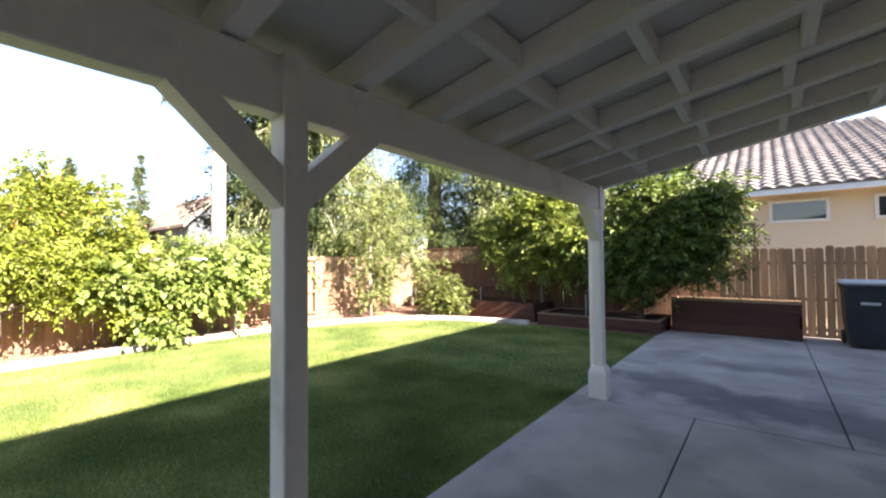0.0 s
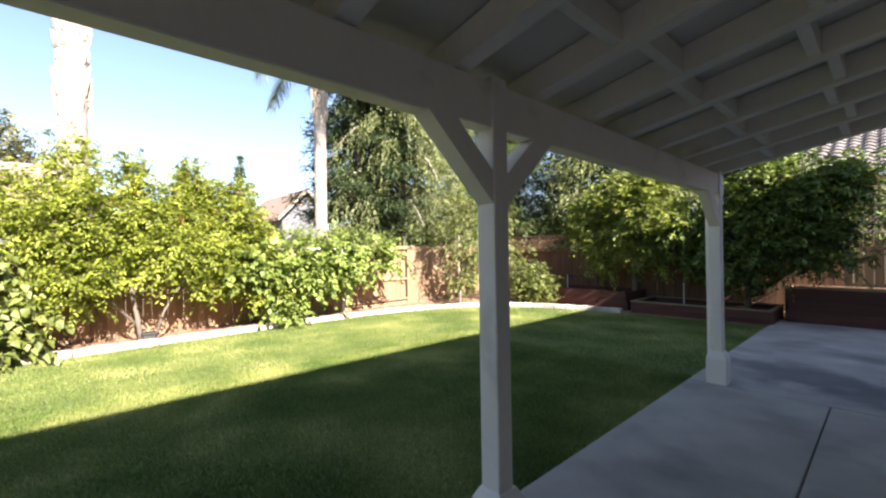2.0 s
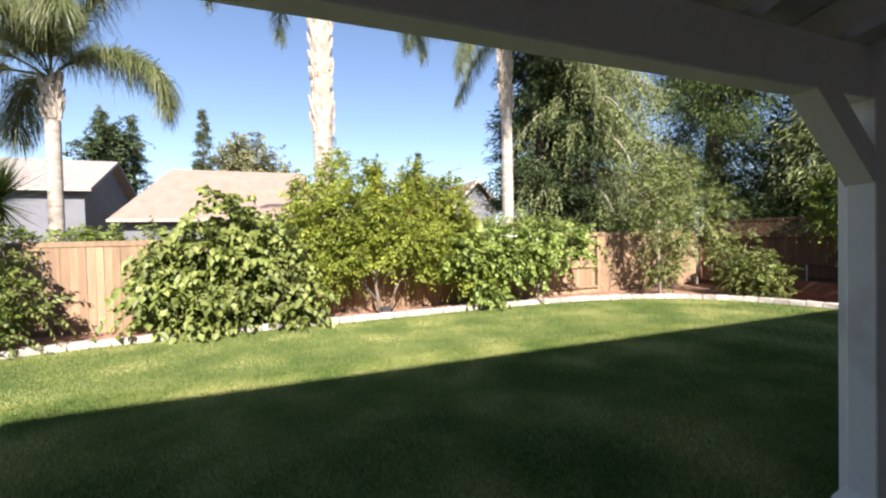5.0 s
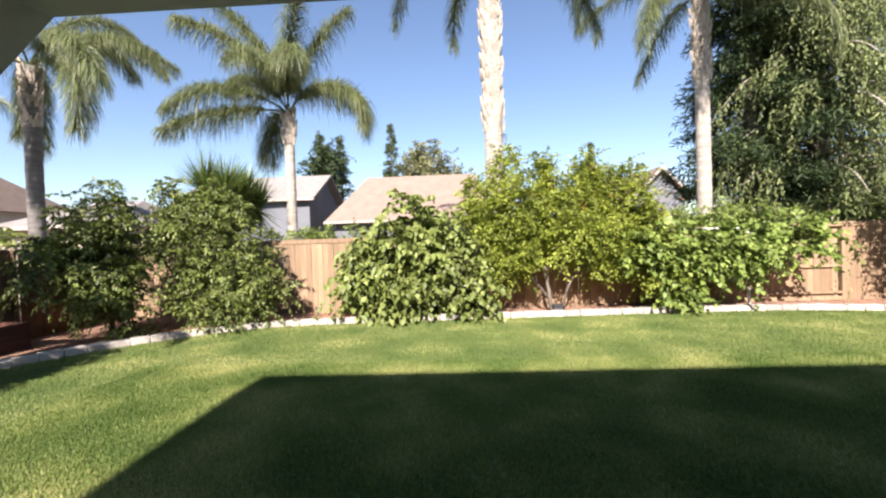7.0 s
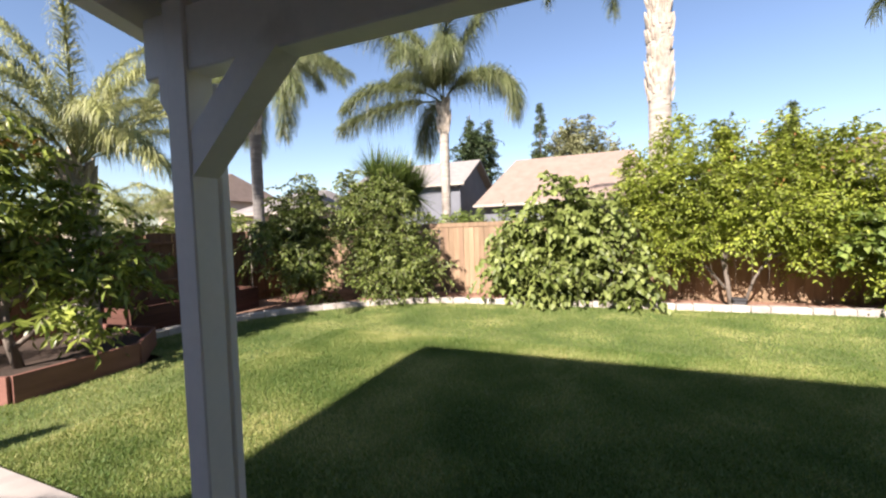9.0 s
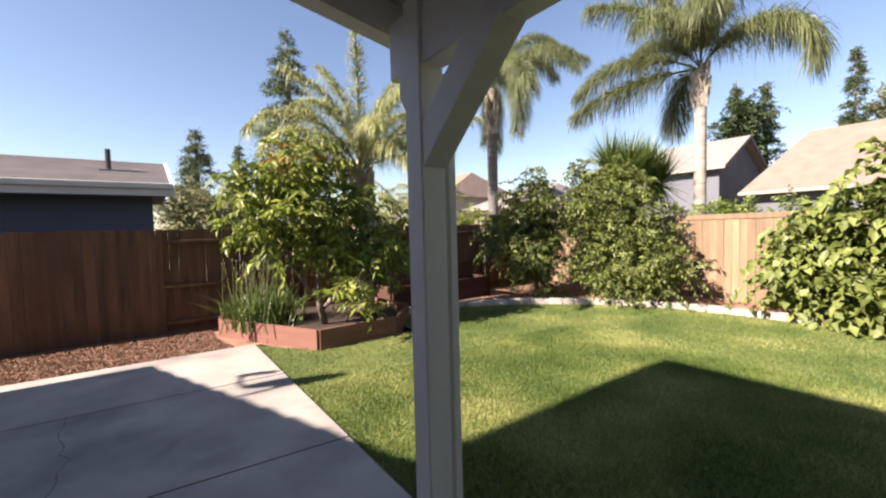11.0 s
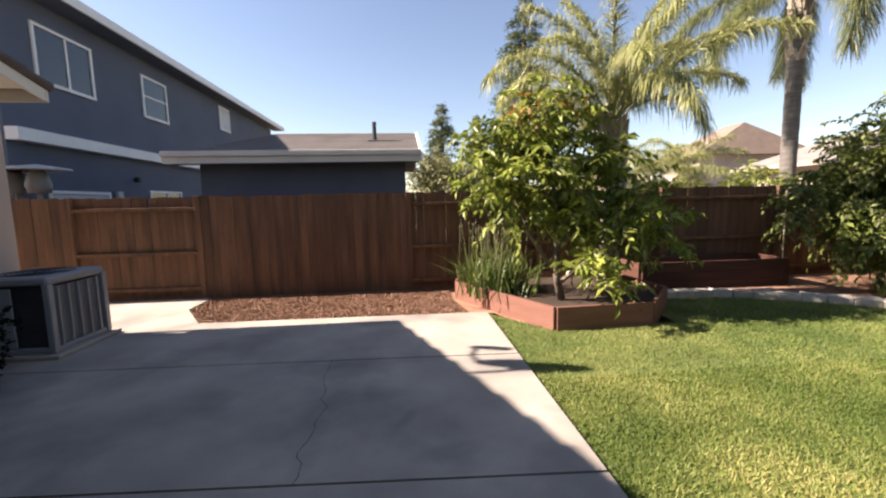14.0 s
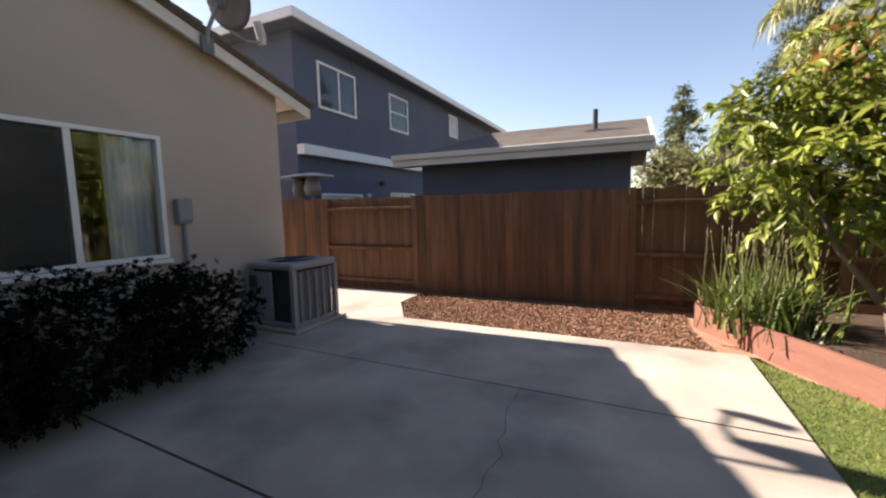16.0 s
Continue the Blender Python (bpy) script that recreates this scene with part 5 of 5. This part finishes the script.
# blue two-storey house
blue = thing("neighbour_house", (9, -18, 0), "slate-blue two-storey house with white trim", "house")
part("wall", box(7.0, 14, -28.5, -11.3, -0.1, 6.15), BLUE, blue)
window_unit(blue, 7.0, 7.0, -13.85, -12.25, 4.45, 5.6, "x", -1, mullion=-13.1)
window_unit(blue, 7.0, 7.0, -17.2, -16.0, 4.45, 5.6, "x", -1, bar=5.05)
window_unit(blue, 7.0, 7.0, -22.3, -21.4, 5.0, 5.9, "x", -1, pane_mat=BLIND)
window_unit(blue, 7.0, 7.0, -17.6, -15.9, 1.4, 2.05, "x", -1, mullion=-16.8)
window_unit(blue, 7.0, 7.0, -14.0, -12.2, 1.2, 1.95, "x", -1, pane_mat=BLIND)
bm = bmesh.new()
lo = [bm.verts.new(p) for p in ((6.42, -10.77, 6.35), (6.42, -29.2, 6.35), (14.6, -29.2, 6.35), (14.6, -10.77, 6.35))]
hi = [bm.verts.new(p) for p in ((10.5, -14.8, 7.65), (10.5, -25.2, 7.65))]
for f in ((lo[0], lo[1], hi[1], hi[0]), (lo[1], lo[2], hi[1]), (lo[2], lo[3], hi[0], hi[1]), (lo[3], lo[0], hi[0]), tuple(lo[::-1])):
    bm.faces.new(f)
bmesh.ops.recalc_face_normals(bm, faces=bm.faces[:])
part("roof", bm, SHINGLEGREY, blue, "grey hipped shingle roof")
part("fascia", box(6.38, 6.43, -29.2, -10.72, 6.16, 6.38), TRIM, blue)
part("fascia", box(6.432, 14.6, -10.76, -10.72, 6.16, 6.38), TRIM, blue)
part("soffit", box(6.45, 6.998, -29, -10.765, 6.155, 6.20), BLUE, blue)
part("soffit", box(7.0, 14, -11.298, -10.765, 6.155, 6.20), BLUE, blue)
part("trim_band", box(6.75, 7.0, -20, -11.3, 3.02, 3.28), TRIM, blue, "white trim band")
wing = part("wing_wall", box(-1.0, 3.18, -15.5, -11.0, -0.1, 2.62), BLUE, blue)
bm = bmesh.new()
lo = [bm.verts.new(p) for p in ((3.62, -10.65, 2.60), (-1.30, -10.65, 2.60), (-1.30, -16.1, 2.60), (3.62, -16.1, 2.60))]
hi = [bm.verts.new(p) for p in ((2.3, -13.4, 3.44), (-1.30, -13.4, 3.44))]
for f in ((lo[0], lo[1], hi[1], hi[0]), (lo[1], lo[2], hi[1]), (lo[2], lo[3], hi[0], hi[1]), (lo[3], lo[0], hi[0]), tuple(lo[::-1])):
    bm.faces.new(f)
bmesh.ops.recalc_face_normals(bm, faces=bm.faces[:])
part("wing_roof", bm, SHINGLE, blue, "taupe shingle roof")
for k in range(1, 14):
    y, z = -10.65 - 2.75 * k / 14, 2.60 + 0.84 * k / 14
    part("shingle_course", box(-1.30, 3.60 - 1.3 * k / 14, y - 0.02, y + 0.005, z + 0.004, z + 0.012), SHINGLE, blue)
part("gutter", box(-1.34, 3.70, -10.645, -10.56, 2.55, 2.66, 0.01), FASCIA, blue, "pale painted gutter")
part("fascia", box(-1.32, 3.68, -10.64, -10.60, 2.42, 2.545), FASCIA, blue)
part("fascia", prism([(-10.65, 2.42), (-13.4, 3.26), (-16.1, 2.42), (-16.1, 2.60), (-13.4, 3.46), (-10.65, 2.62)], "x", -1.36, -1.305), TRIM, blue)
part("soffit", box(-1.30, 3.66, -11.0, -10.645, 2.43, 2.46), BLUE, blue)
part("vent_pipe", tube([(-0.3, -12.2, 2.8), (-0.3, -12.2, 3.5)], [0.05, 0.05], 10), DARKMETAL, blue)
part("vent_pipe", tube([(8.2, -15.5, 6.7), (8.2, -15.5, 7.45)], [0.07, 0.07], 10), DARKMETAL, blue)
part("vent_flashing", box(-0.45, -0.15, -12.4, -12.05, 3.02, 3.07), METAL, blue)
part("wall_light", box(6.85, 6.99, -15.3, -15.15, 2.35, 2.5, 0.02), DARKMETAL, blue)
part("meter_box", box(6.9, 6.99, -14.5, -14.3, 1.75, 2.05, 0.01), PLASTICWHITE, blue)
# patio heaters beyond the fence
def heater(at, label):
    t = thing("patio_heater", at, label, "patio heater")
    x, y, _ = at
    bm = tube([(x, y, 2.33), (x, y, 2.36), (x, y, 2.42), (x, y, 2.44)], [0.52, 0.50, 0.15, 0.02], 20)
    # Pale lid colour here paints the sun on the metal hood.
    part("reflector", bm, BINLID, t, "metal hood in a pale tone for its sunlit top")
    part("burner", tube([(x, y, 1.9), (x, y, 2.05), (x, y, 2.25), (x, y, 2.33)], [0.17, 0.20, 0.15, 0.1], 14), METAL, t, smooth=True)
    part("pole", tube([(x, y, 0.7), (x, y, 1.9)], [0.04, 0.04], 8), METAL, t)
    part("base", tube([(x, y, -0.1), (x, y, 0.6), (x, y, 0.7)], [0.25, 0.22, 0.2], 14), METAL, t)


heater((5.93, -10.6, -0.1), "stainless mushroom patio heater behind the fence")
heater((6.45, -10.75, -0.1), "second stainless patio heater behind the fence")

# house beyond the north fence, with rows of roof tiles
north = thing("neighbour_house", (3, 18, 0), "peach stucco house with concrete tile roof and high windows", "house")
part("wall", box(-1.5, 12, 15.0, 24, -0.1, 3.38), STUCCON, north)
window_unit(north, -0.02, 1.05, 15.0, 15.0, 2.66, 3.12, "y", -1)
window_unit(north, 1.98, 3.05, 15.0, 15.0, 2.66, 3.12, "y", -1)
part("fascia", box(-2.2, 12, 14.42, 14.47, 3.30, 3.47), TRIM, north)
part("soffit", box(-2.2, 12, 14.47, 15.0, 3.34, 3.376), STUCCON, north)
NS = 0.40
pts = [(14.45, 3.40), (24, 3.40 + 9.55 * NS), (33, 3.40), (33, 3.44), (24, 3.46 + 9.55 * NS), (14.45, 3.46)]
part("roof", prism(pts, "x", -2.2, 12), TILE, north)
bm = bmesh.new()
prof = [(-0.16, 0.0), (-0.12, 0.015), (-0.06, 0.055), (0.0, 0.07), (0.06, 0.055), (0.12, 0.015), (0.16, 0.0)]
lo = [bm.verts.new((x, 0, z + 0.035)) for x, z in prof]
hi = [bm.verts.new((x, 0.42, z)) for x, z in prof]
b0 = [bm.verts.new((x, 0, 0)) for x, z in prof]
for i in range(6):
    bm.faces.new((lo[i], lo[i + 1], hi[i + 1], hi[i]))
    bm.faces.new((b0[i], b0[i + 1], lo[i + 1], lo[i]))
tile_me = bpy.data.meshes.new("roof_tile")
bm.to_mesh(tile_me); bm.free()
tile_me.materials.append(TILE)
for j in range(24):
    for i in range(17):
        y = 14.40 + 0.38 * j
        ob = link_mesh("roof_tile", tile_me, None, north)
        ob.location = (-2.05 + 0.32 * i + rg.normal(0, 0.004), y, 3.455 + (y - 14.45) * NS + 0.005)
        ob.rotation_euler = (math.atan(NS), 0, rg.normal(0, 0.008))
lattice = thing("lattice_panel", (-0.6, 13.6, 0), "brown wooden lattice panel beyond the fence", "lattice")
bm = bmesh.new()
for k in range(-4, 9):
    for sg in (-1, 1):
        c = -0.95 + k * 0.11
        p0, p1 = Vector((c, 13.6 + 0.01 * sg, 1.95)), Vector((c + sg * 0.55, 13.6 + 0.01 * sg, 2.5))
        if -1.4 < (p0.x + p1.x) / 2 < -0.35:
            tube([p0, p1], [0.016, 0.016], 4, bm)
part("slats", bm, SHADEDWOOD, lattice)
part("frame", box(-0.42, -0.36, 13.57, 13.63, -0.1, 2.55), SHADEDWOOD, lattice)
part("frame", box(-1.5, -0.42, 13.57, 13.63, 2.48, 2.55), SHADEDWOOD, lattice)


def far_house(at, label, wall_mat, roof_mat, x0, x1, y0, y1, eave, ridge, along, windows=()):
    h = thing("neighbour_house", at, label, "house")
    part("wall", box(x0, x1, y0, y1, -0.1, eave), wall_mat, h)
    o = 0.5
    if along == "hip":
        xm, e = (x0 + x1) / 2, eave - 0.1
        bm = bmesh.new()
        lo = [bm.verts.new(p) for p in ((x1 + o, y0 - o, e), (x1 + o, y1 + o, e), (x0 - o, y1 + o, e), (x0 - o, y0 - o, e))]
        hi = [bm.verts.new((xm, y0 + 1.1, ridge)), bm.verts.new((xm, y1 - 1.1, ridge))]
        for f in ((lo[0], lo[1], hi[1], hi[0]), (lo[1], lo[2], hi[1]), (lo[2], lo[3], hi[0], hi[1]), (lo[3], lo[0], hi[0]), tuple(lo[::-1])):
            bm.faces.new(f)
        bmesh.ops.recalc_face_normals(bm, faces=bm.faces[:])
        part("roof", bm, roof_mat, h)
        part("gutter", box(x1 + o, x1 + o + 0.08, y0 - o, y1 + o, e - 0.12, e + 0.02), EAVETAN, h)
    elif along == "y":
        xm = (x0 + x1) / 2
        pts = [(x0 - o, eave - 0.15), (xm, ridge), (x1 + o, eave - 0.15), (x1 + o, eave + 0.05), (xm, ridge + 0.2), (x0 - o, eave + 0.05)]
        part("roof", prism(pts, "y", y0 - o, y1 + o), roof_mat, h)
        part("gable", prism([(x0, eave), (x1, eave), (xm, ridge - 0.02)], "y", y0 + 0.002, y1 - 0.002), wall_mat, h)
        part("fascia", box(x1 + o, x1 + o + 0.05, y0 - o, y1 + o, eave - 0.12, eave + 0.04), EAVETAN, h)
    else:
        ym = (y0 + y1) / 2
        pts = [(y0 - o, eave - 0.15), (ym, ridge), (y1 + o, eave - 0.15), (y1 + o, eave + 0.05), (ym, ridge + 0.2), (y0 - o, eave + 0.05)]
        part("roof", prism(pts, "x", x0 - o, x1 + o), roof_mat, h)
        part("gable", prism([(y0, eave), (y1, eave), (ym, ridge - 0.02)], "x", x0 + 0.002, x1 - 0.002), wall_mat, h)
        pts = [(y0 - o, eave - 0.2), (ym, ridge - 0.06), (y1 + o, eave - 0.2), (y1 + o, eave + 0.06), (ym, ridge + 0.21), (y0 - o, eave + 0.06)]
        part("barge_board", prism(pts, "x", x1 + o, x1 + o + 0.06), EAVETAN, h)
    return h


far_house((-27, -4, 0), "single-storey house with a broad tan shingle roof", GREYWALL, SHINGLETAN, -34, -25.0, -8.4, 1.2, 3.15, 6.35, "hip")
far_house((-32, -15, 0), "grey house with a gable roof", GREYWALL, SHINGLEGREY, -35.5, -28.5, -20.0, -11.2, 4.9, 6.9, "y")
far_house((-37, 15, 0), "grey house with a steep gable", GREYWALL, SHINGLETAN, -42, -33.0, 12.6, 16.4, 4.4, 6.7, "x")
far_house((-23, -29, 0), "tan two-storey house with a hipped tile roof", STUCCO, SHINGLETAN, -29.4, -21.2, -33.0, -28.9, 4.5, 6.8, "hip")
far_house((-20, -14, 0), "low tan house roof beyond the fence", STUCCO, SHINGLEGREY, -24, -17, -20, -15.5, 2.9, 4.2, "hip")

# ---- things on the patio ----
ac = thing("air_conditioner", (3.2, -7.1, 0), "grey louvred air conditioning condenser on a pad", "air conditioner")
part("pad", box(2.72, 3.62, -7.58, -6.6, 0.0, 0.05, 0.01), CONCRETE, ac)
part("cabinet", box(2.86, 3.55, -7.44, -6.72, 0.055, 0.80, 0.015), DARKMETAL, ac)
part("top_cover", box(2.80, 3.60, -7.5, -6.66, 0.79, 0.875, 0.02), METAL, ac)
for x, y in ((2.82, -7.47), (3.58, -7.47), (2.82, -6.69), (3.58, -6.69)):
    part("corner_post", box(x - 0.035, x + 0.035, y - 0.035, y + 0.035, 0.055, 0.80, 0.008), METAL, ac)
part("base_rail", box(2.80, 3.60, -7.5, -6.66, 0.051, 0.11, 0.008), METAL, ac)
for i in range(5):
    y = -7.36 + 0.14 * i
    part("louvre_panel", box(2.80, 2.84, y - 0.012, y + 0.012, 0.11, 0.76, 0.004), METAL, ac)
for i in range(22):
    z = 0.13 + 0.029 * i
    part("louvre", box(2.825, 2.85, -7.42, -6.74, z, z + 0.012), METAL, ac)
part("access_panel", box(3.18, 3.5, -6.70, -6.675, 0.12, 0.76, 0.006), METAL, ac)
part("service_box", box(3.42, 3.52, -6.672, -6.62, 0.55, 0.72, 0.008), DARKMETAL, ac)
bm = bmesh.new()
for k in range(7):
    r = 0.05 + 0.045 * k
    ring = [(3.2 + r * math.cos(a), -7.08 + r * math.sin(a), 0.885) for a in np.linspace(0, math.tau, 25)]
    tube(ring, [0.004] * 25, 4, bm, cap=False)
part("fan_guard", bm, DARKMETAL, ac)
part("refrigerant_line", tube([(3.5, -6.66, 0.45), (3.55, -6.55, 0.3), (3.62, -6.5, 0.06), (3.75, -6.5, 0.06)], [0.018] * 4, 8), DARKMETAL, ac)

eb = thing("electrical_box", (WX, -5.95, 1.4), "grey electrical disconnect box with conduit on the wall", "electrical box")
part("box", box(WX - 0.09, WX - 0.002, -6.04, -5.88, 1.42, 1.70, 0.008), METAL, eb)
part("cover", box(WX - 0.105, WX - 0.092, -6.045, -5.875, 1.45, 1.71, 0.006), METAL, eb)
part("conduit", tube([(WX - 0.04, -5.97, 1.42), (WX - 0.04, -5.97, 0.1)], [0.022, 0.022], 8), METAL, eb)

dish = thing("satellite_dish", (3.55, -6.35, 3.4), "grey satellite dish on the rake board", "satellite dish")
bm = bmesh.new()
c, ax = Vector((3.40, -6.46, 4.02)), Vector((0.05, -0.93, 0.35)).normalized()
u = ax.cross(Vector((0, 0, 1))).normalized()
v = ax.cross(u)
rings = []
for k in range(6):
    r = 0.32 * k / 5 + 0.01
    rings.append([bm.verts.new(c + ax * (0.22 * r * r / 0.3 - 0.02) + (u * math.cos(a) + v * math.sin(a)) * r) for a in np.linspace(0, math.tau, 24, endpoint=False)])
for p, q in zip(rings, rings[1:]):
    for i in range(24):
        bm.faces.new((p[i], p[(i + 1) % 24], q[(i + 1) % 24], q[i]))
bm.faces.new(rings[0])
bmesh.ops.solidify(bm, geom=bm.faces[:], thickness=0.012)
part("reflector", bm, DISHGREY, dish, smooth=True)
part("mast", tube([(3.58, -6.33, 3.50), (3.55, -6.33, 3.66), (3.46, -6.36, 3.84), (3.41, -6.40, 3.98)], [0.025] * 4, 8), METAL, dish)
part("clamp", box(3.33, 3.48, -6.44, -6.37, 3.90, 4.10, 0.01), DISHGREY, dish)
part("foot", box(3.555, 3.598, -6.41, -6.25, 3.40, 3.60, 0.006), DISHGREY, dish)
part("feed_arm", tube([(3.41, -6.52, 3.70), (3.41, -6.75, 3.66), (3.41, -6.97, 3.72)], [0.02, 0.018, 0.018], 8), METAL, dish)
part("feed_horn", tube([(3.41, -7.0, 3.70), (3.41, -6.98, 3.82), (3.41, -6.93, 3.96)], [0.045, 0.06, 0.055], 12), BINLID, dish, "pale feed horn")

cart = thing("waste_cart", (1.2, 11.55, 0), "charcoal wheeled waste cart, its grey lid toned pale as sunlit", "waste cart")
bm = bmesh.new()
rings = []
for z, sx, sy in ((0.04, 0.25, 0.28), (0.5, 0.29, 0.32), (1.08, 0.31, 0.35), (1.09, 0.335, 0.37), (1.15, 0.335, 0.37)):
    rings.append([bm.verts.new((1.25 + sx * a, 11.6 + sy * b, z)) for a, b in ((-1, -0.85), (-0.85, -1), (0.85, -1), (1, -0.85), (1, 0.85), (0.85, 1), (-0.85, 1), (-1, 0.85))])
for a, b in zip(rings, rings[1:]):
    for i in range(8):
        bm.faces.new((a[i], a[(i + 1) % 8], b[(i + 1) % 8], b[i]))
bm.faces.new(rings[0][::-1])
part("bin_body", bm, BINBODY, cart)
part("lid", box(0.90, 1.60, 11.2, 12.0, 1.155, 1.235, 0.03), BINLID, cart)
part("label_plate", box(1.15, 1.4, 11.262, 11.27, 0.80, 0.86), BINLID, cart)
part("handle_bar", tube([(0.98, 12.0, 1.10), (0.98, 12.05, 1.12), (1.52, 12.05, 1.12), (1.52, 12.0, 1.10)], [0.016] * 4, 8), BINBODY, cart)
for x in (0.97, 1.53):
    part("wheel", tube([(x - 0.03, 11.86, 0.13), (x + 0.03, 11.86, 0.13)], [0.13, 0.13], 16), BINBODY, cart)

stake = thing("garden_stake", (-7.6, -8.7, 0), "thin pale garden stake at the planter", "stake")
part("rod", tube([(-7.62, -8.69, -0.05), (-7.60, -8.69, 1.85)], [0.012, 0.012], 6), DEADFROND, stake)
for x, y, h in ((-3.9, 11.5, 0.75), (-7.1, 11.4, 0.85)):
    s = thing("garden_stake", (x, y, 0.2), "short white garden marker stake", "stake", "bed markers")
    part("rod", tube([(x, y, 0.1), (x, y, h)], [0.014, 0.014], 6), PLASTICWHITE, s)

# ---- grass, mulch chips ----
rng = np.random.default_rng(77)


def scatter(lo, hi, count, outline):
    p = rng.uniform(lo, hi, (count, 2))
    return p[inside(p[:, 0], p[:, 1], outline)]


near = scatter((-6.5, -5.5), (-2.1, 6), 330000, lawn_outline)
far = scatter((-10.2, -8.5), (-2.1, 10.7), 420000, lawn_outline)
p = np.vstack([near, far])
n = len(p)
a = rng.uniform(0, math.tau, n)
hgt = rng.uniform(0.016, 0.040, n)
lean = rng.normal(0, 0.5, (n, 2)) * hgt[:, None]
w = np.stack([np.cos(a), np.sin(a)], 1) * 0.0045
z0 = np.full((n, 1), -0.032)
verts = np.stack([np.hstack([p - w, z0]), np.hstack([p + w, z0]), np.hstack([p + lean, z0 + hgt[:, None]])], 1).reshape(-1, 3)
tagged(link_mesh("grass", array_mesh("grass", verts, np.arange(3 * n).reshape(-1, 3)), L_GRASS), "short mown grass blades", "grass", kind="stuff")

strip = [(-1.7, -9.45), (2.4, -9.45), (2.4, -8.65), (1.9, -7.85), (-1.85, -7.8), (-1.7, -8.6)]
chips = np.vstack([scatter((-2, -9.5), (2.5, -7.8), 38000, strip), scatter((-10.7, -9.4), (-4.4, 9.5), 26000, bed_outline)])
n = len(chips)
d = unit(rng.normal(size=(n, 3)) * (1, 1, 0.35))
s = unit(np.cross(d, rng.normal(size=(n, 3)) * 0.3 + (0, 0, 1)))
ln, wd = rng.uniform(0.006, 0.022, (n, 1)), rng.uniform(0.003, 0.008, (n, 1))
c = np.hstack([chips, -0.03 + rng.uniform(0, 0.028, (n, 1))])
up = np.cross(d, s) * 0.004
verts = np.stack([c - d * ln - s * wd, c + d * ln - s * wd, c + d * ln + s * wd, c - d * ln + s * wd, c + up * 2], 1).reshape(-1, 3)
i = np.arange(n)[:, None] * 5
tagged(link_mesh("bark_chips", array_mesh("bark_chips", verts, np.concatenate([i + (0, 1, 4), i + (1, 2, 4), i + (2, 3, 4), i + (3, 0, 4)])), BARK), "loose red bark mulch chips", "mulch", kind="stuff")
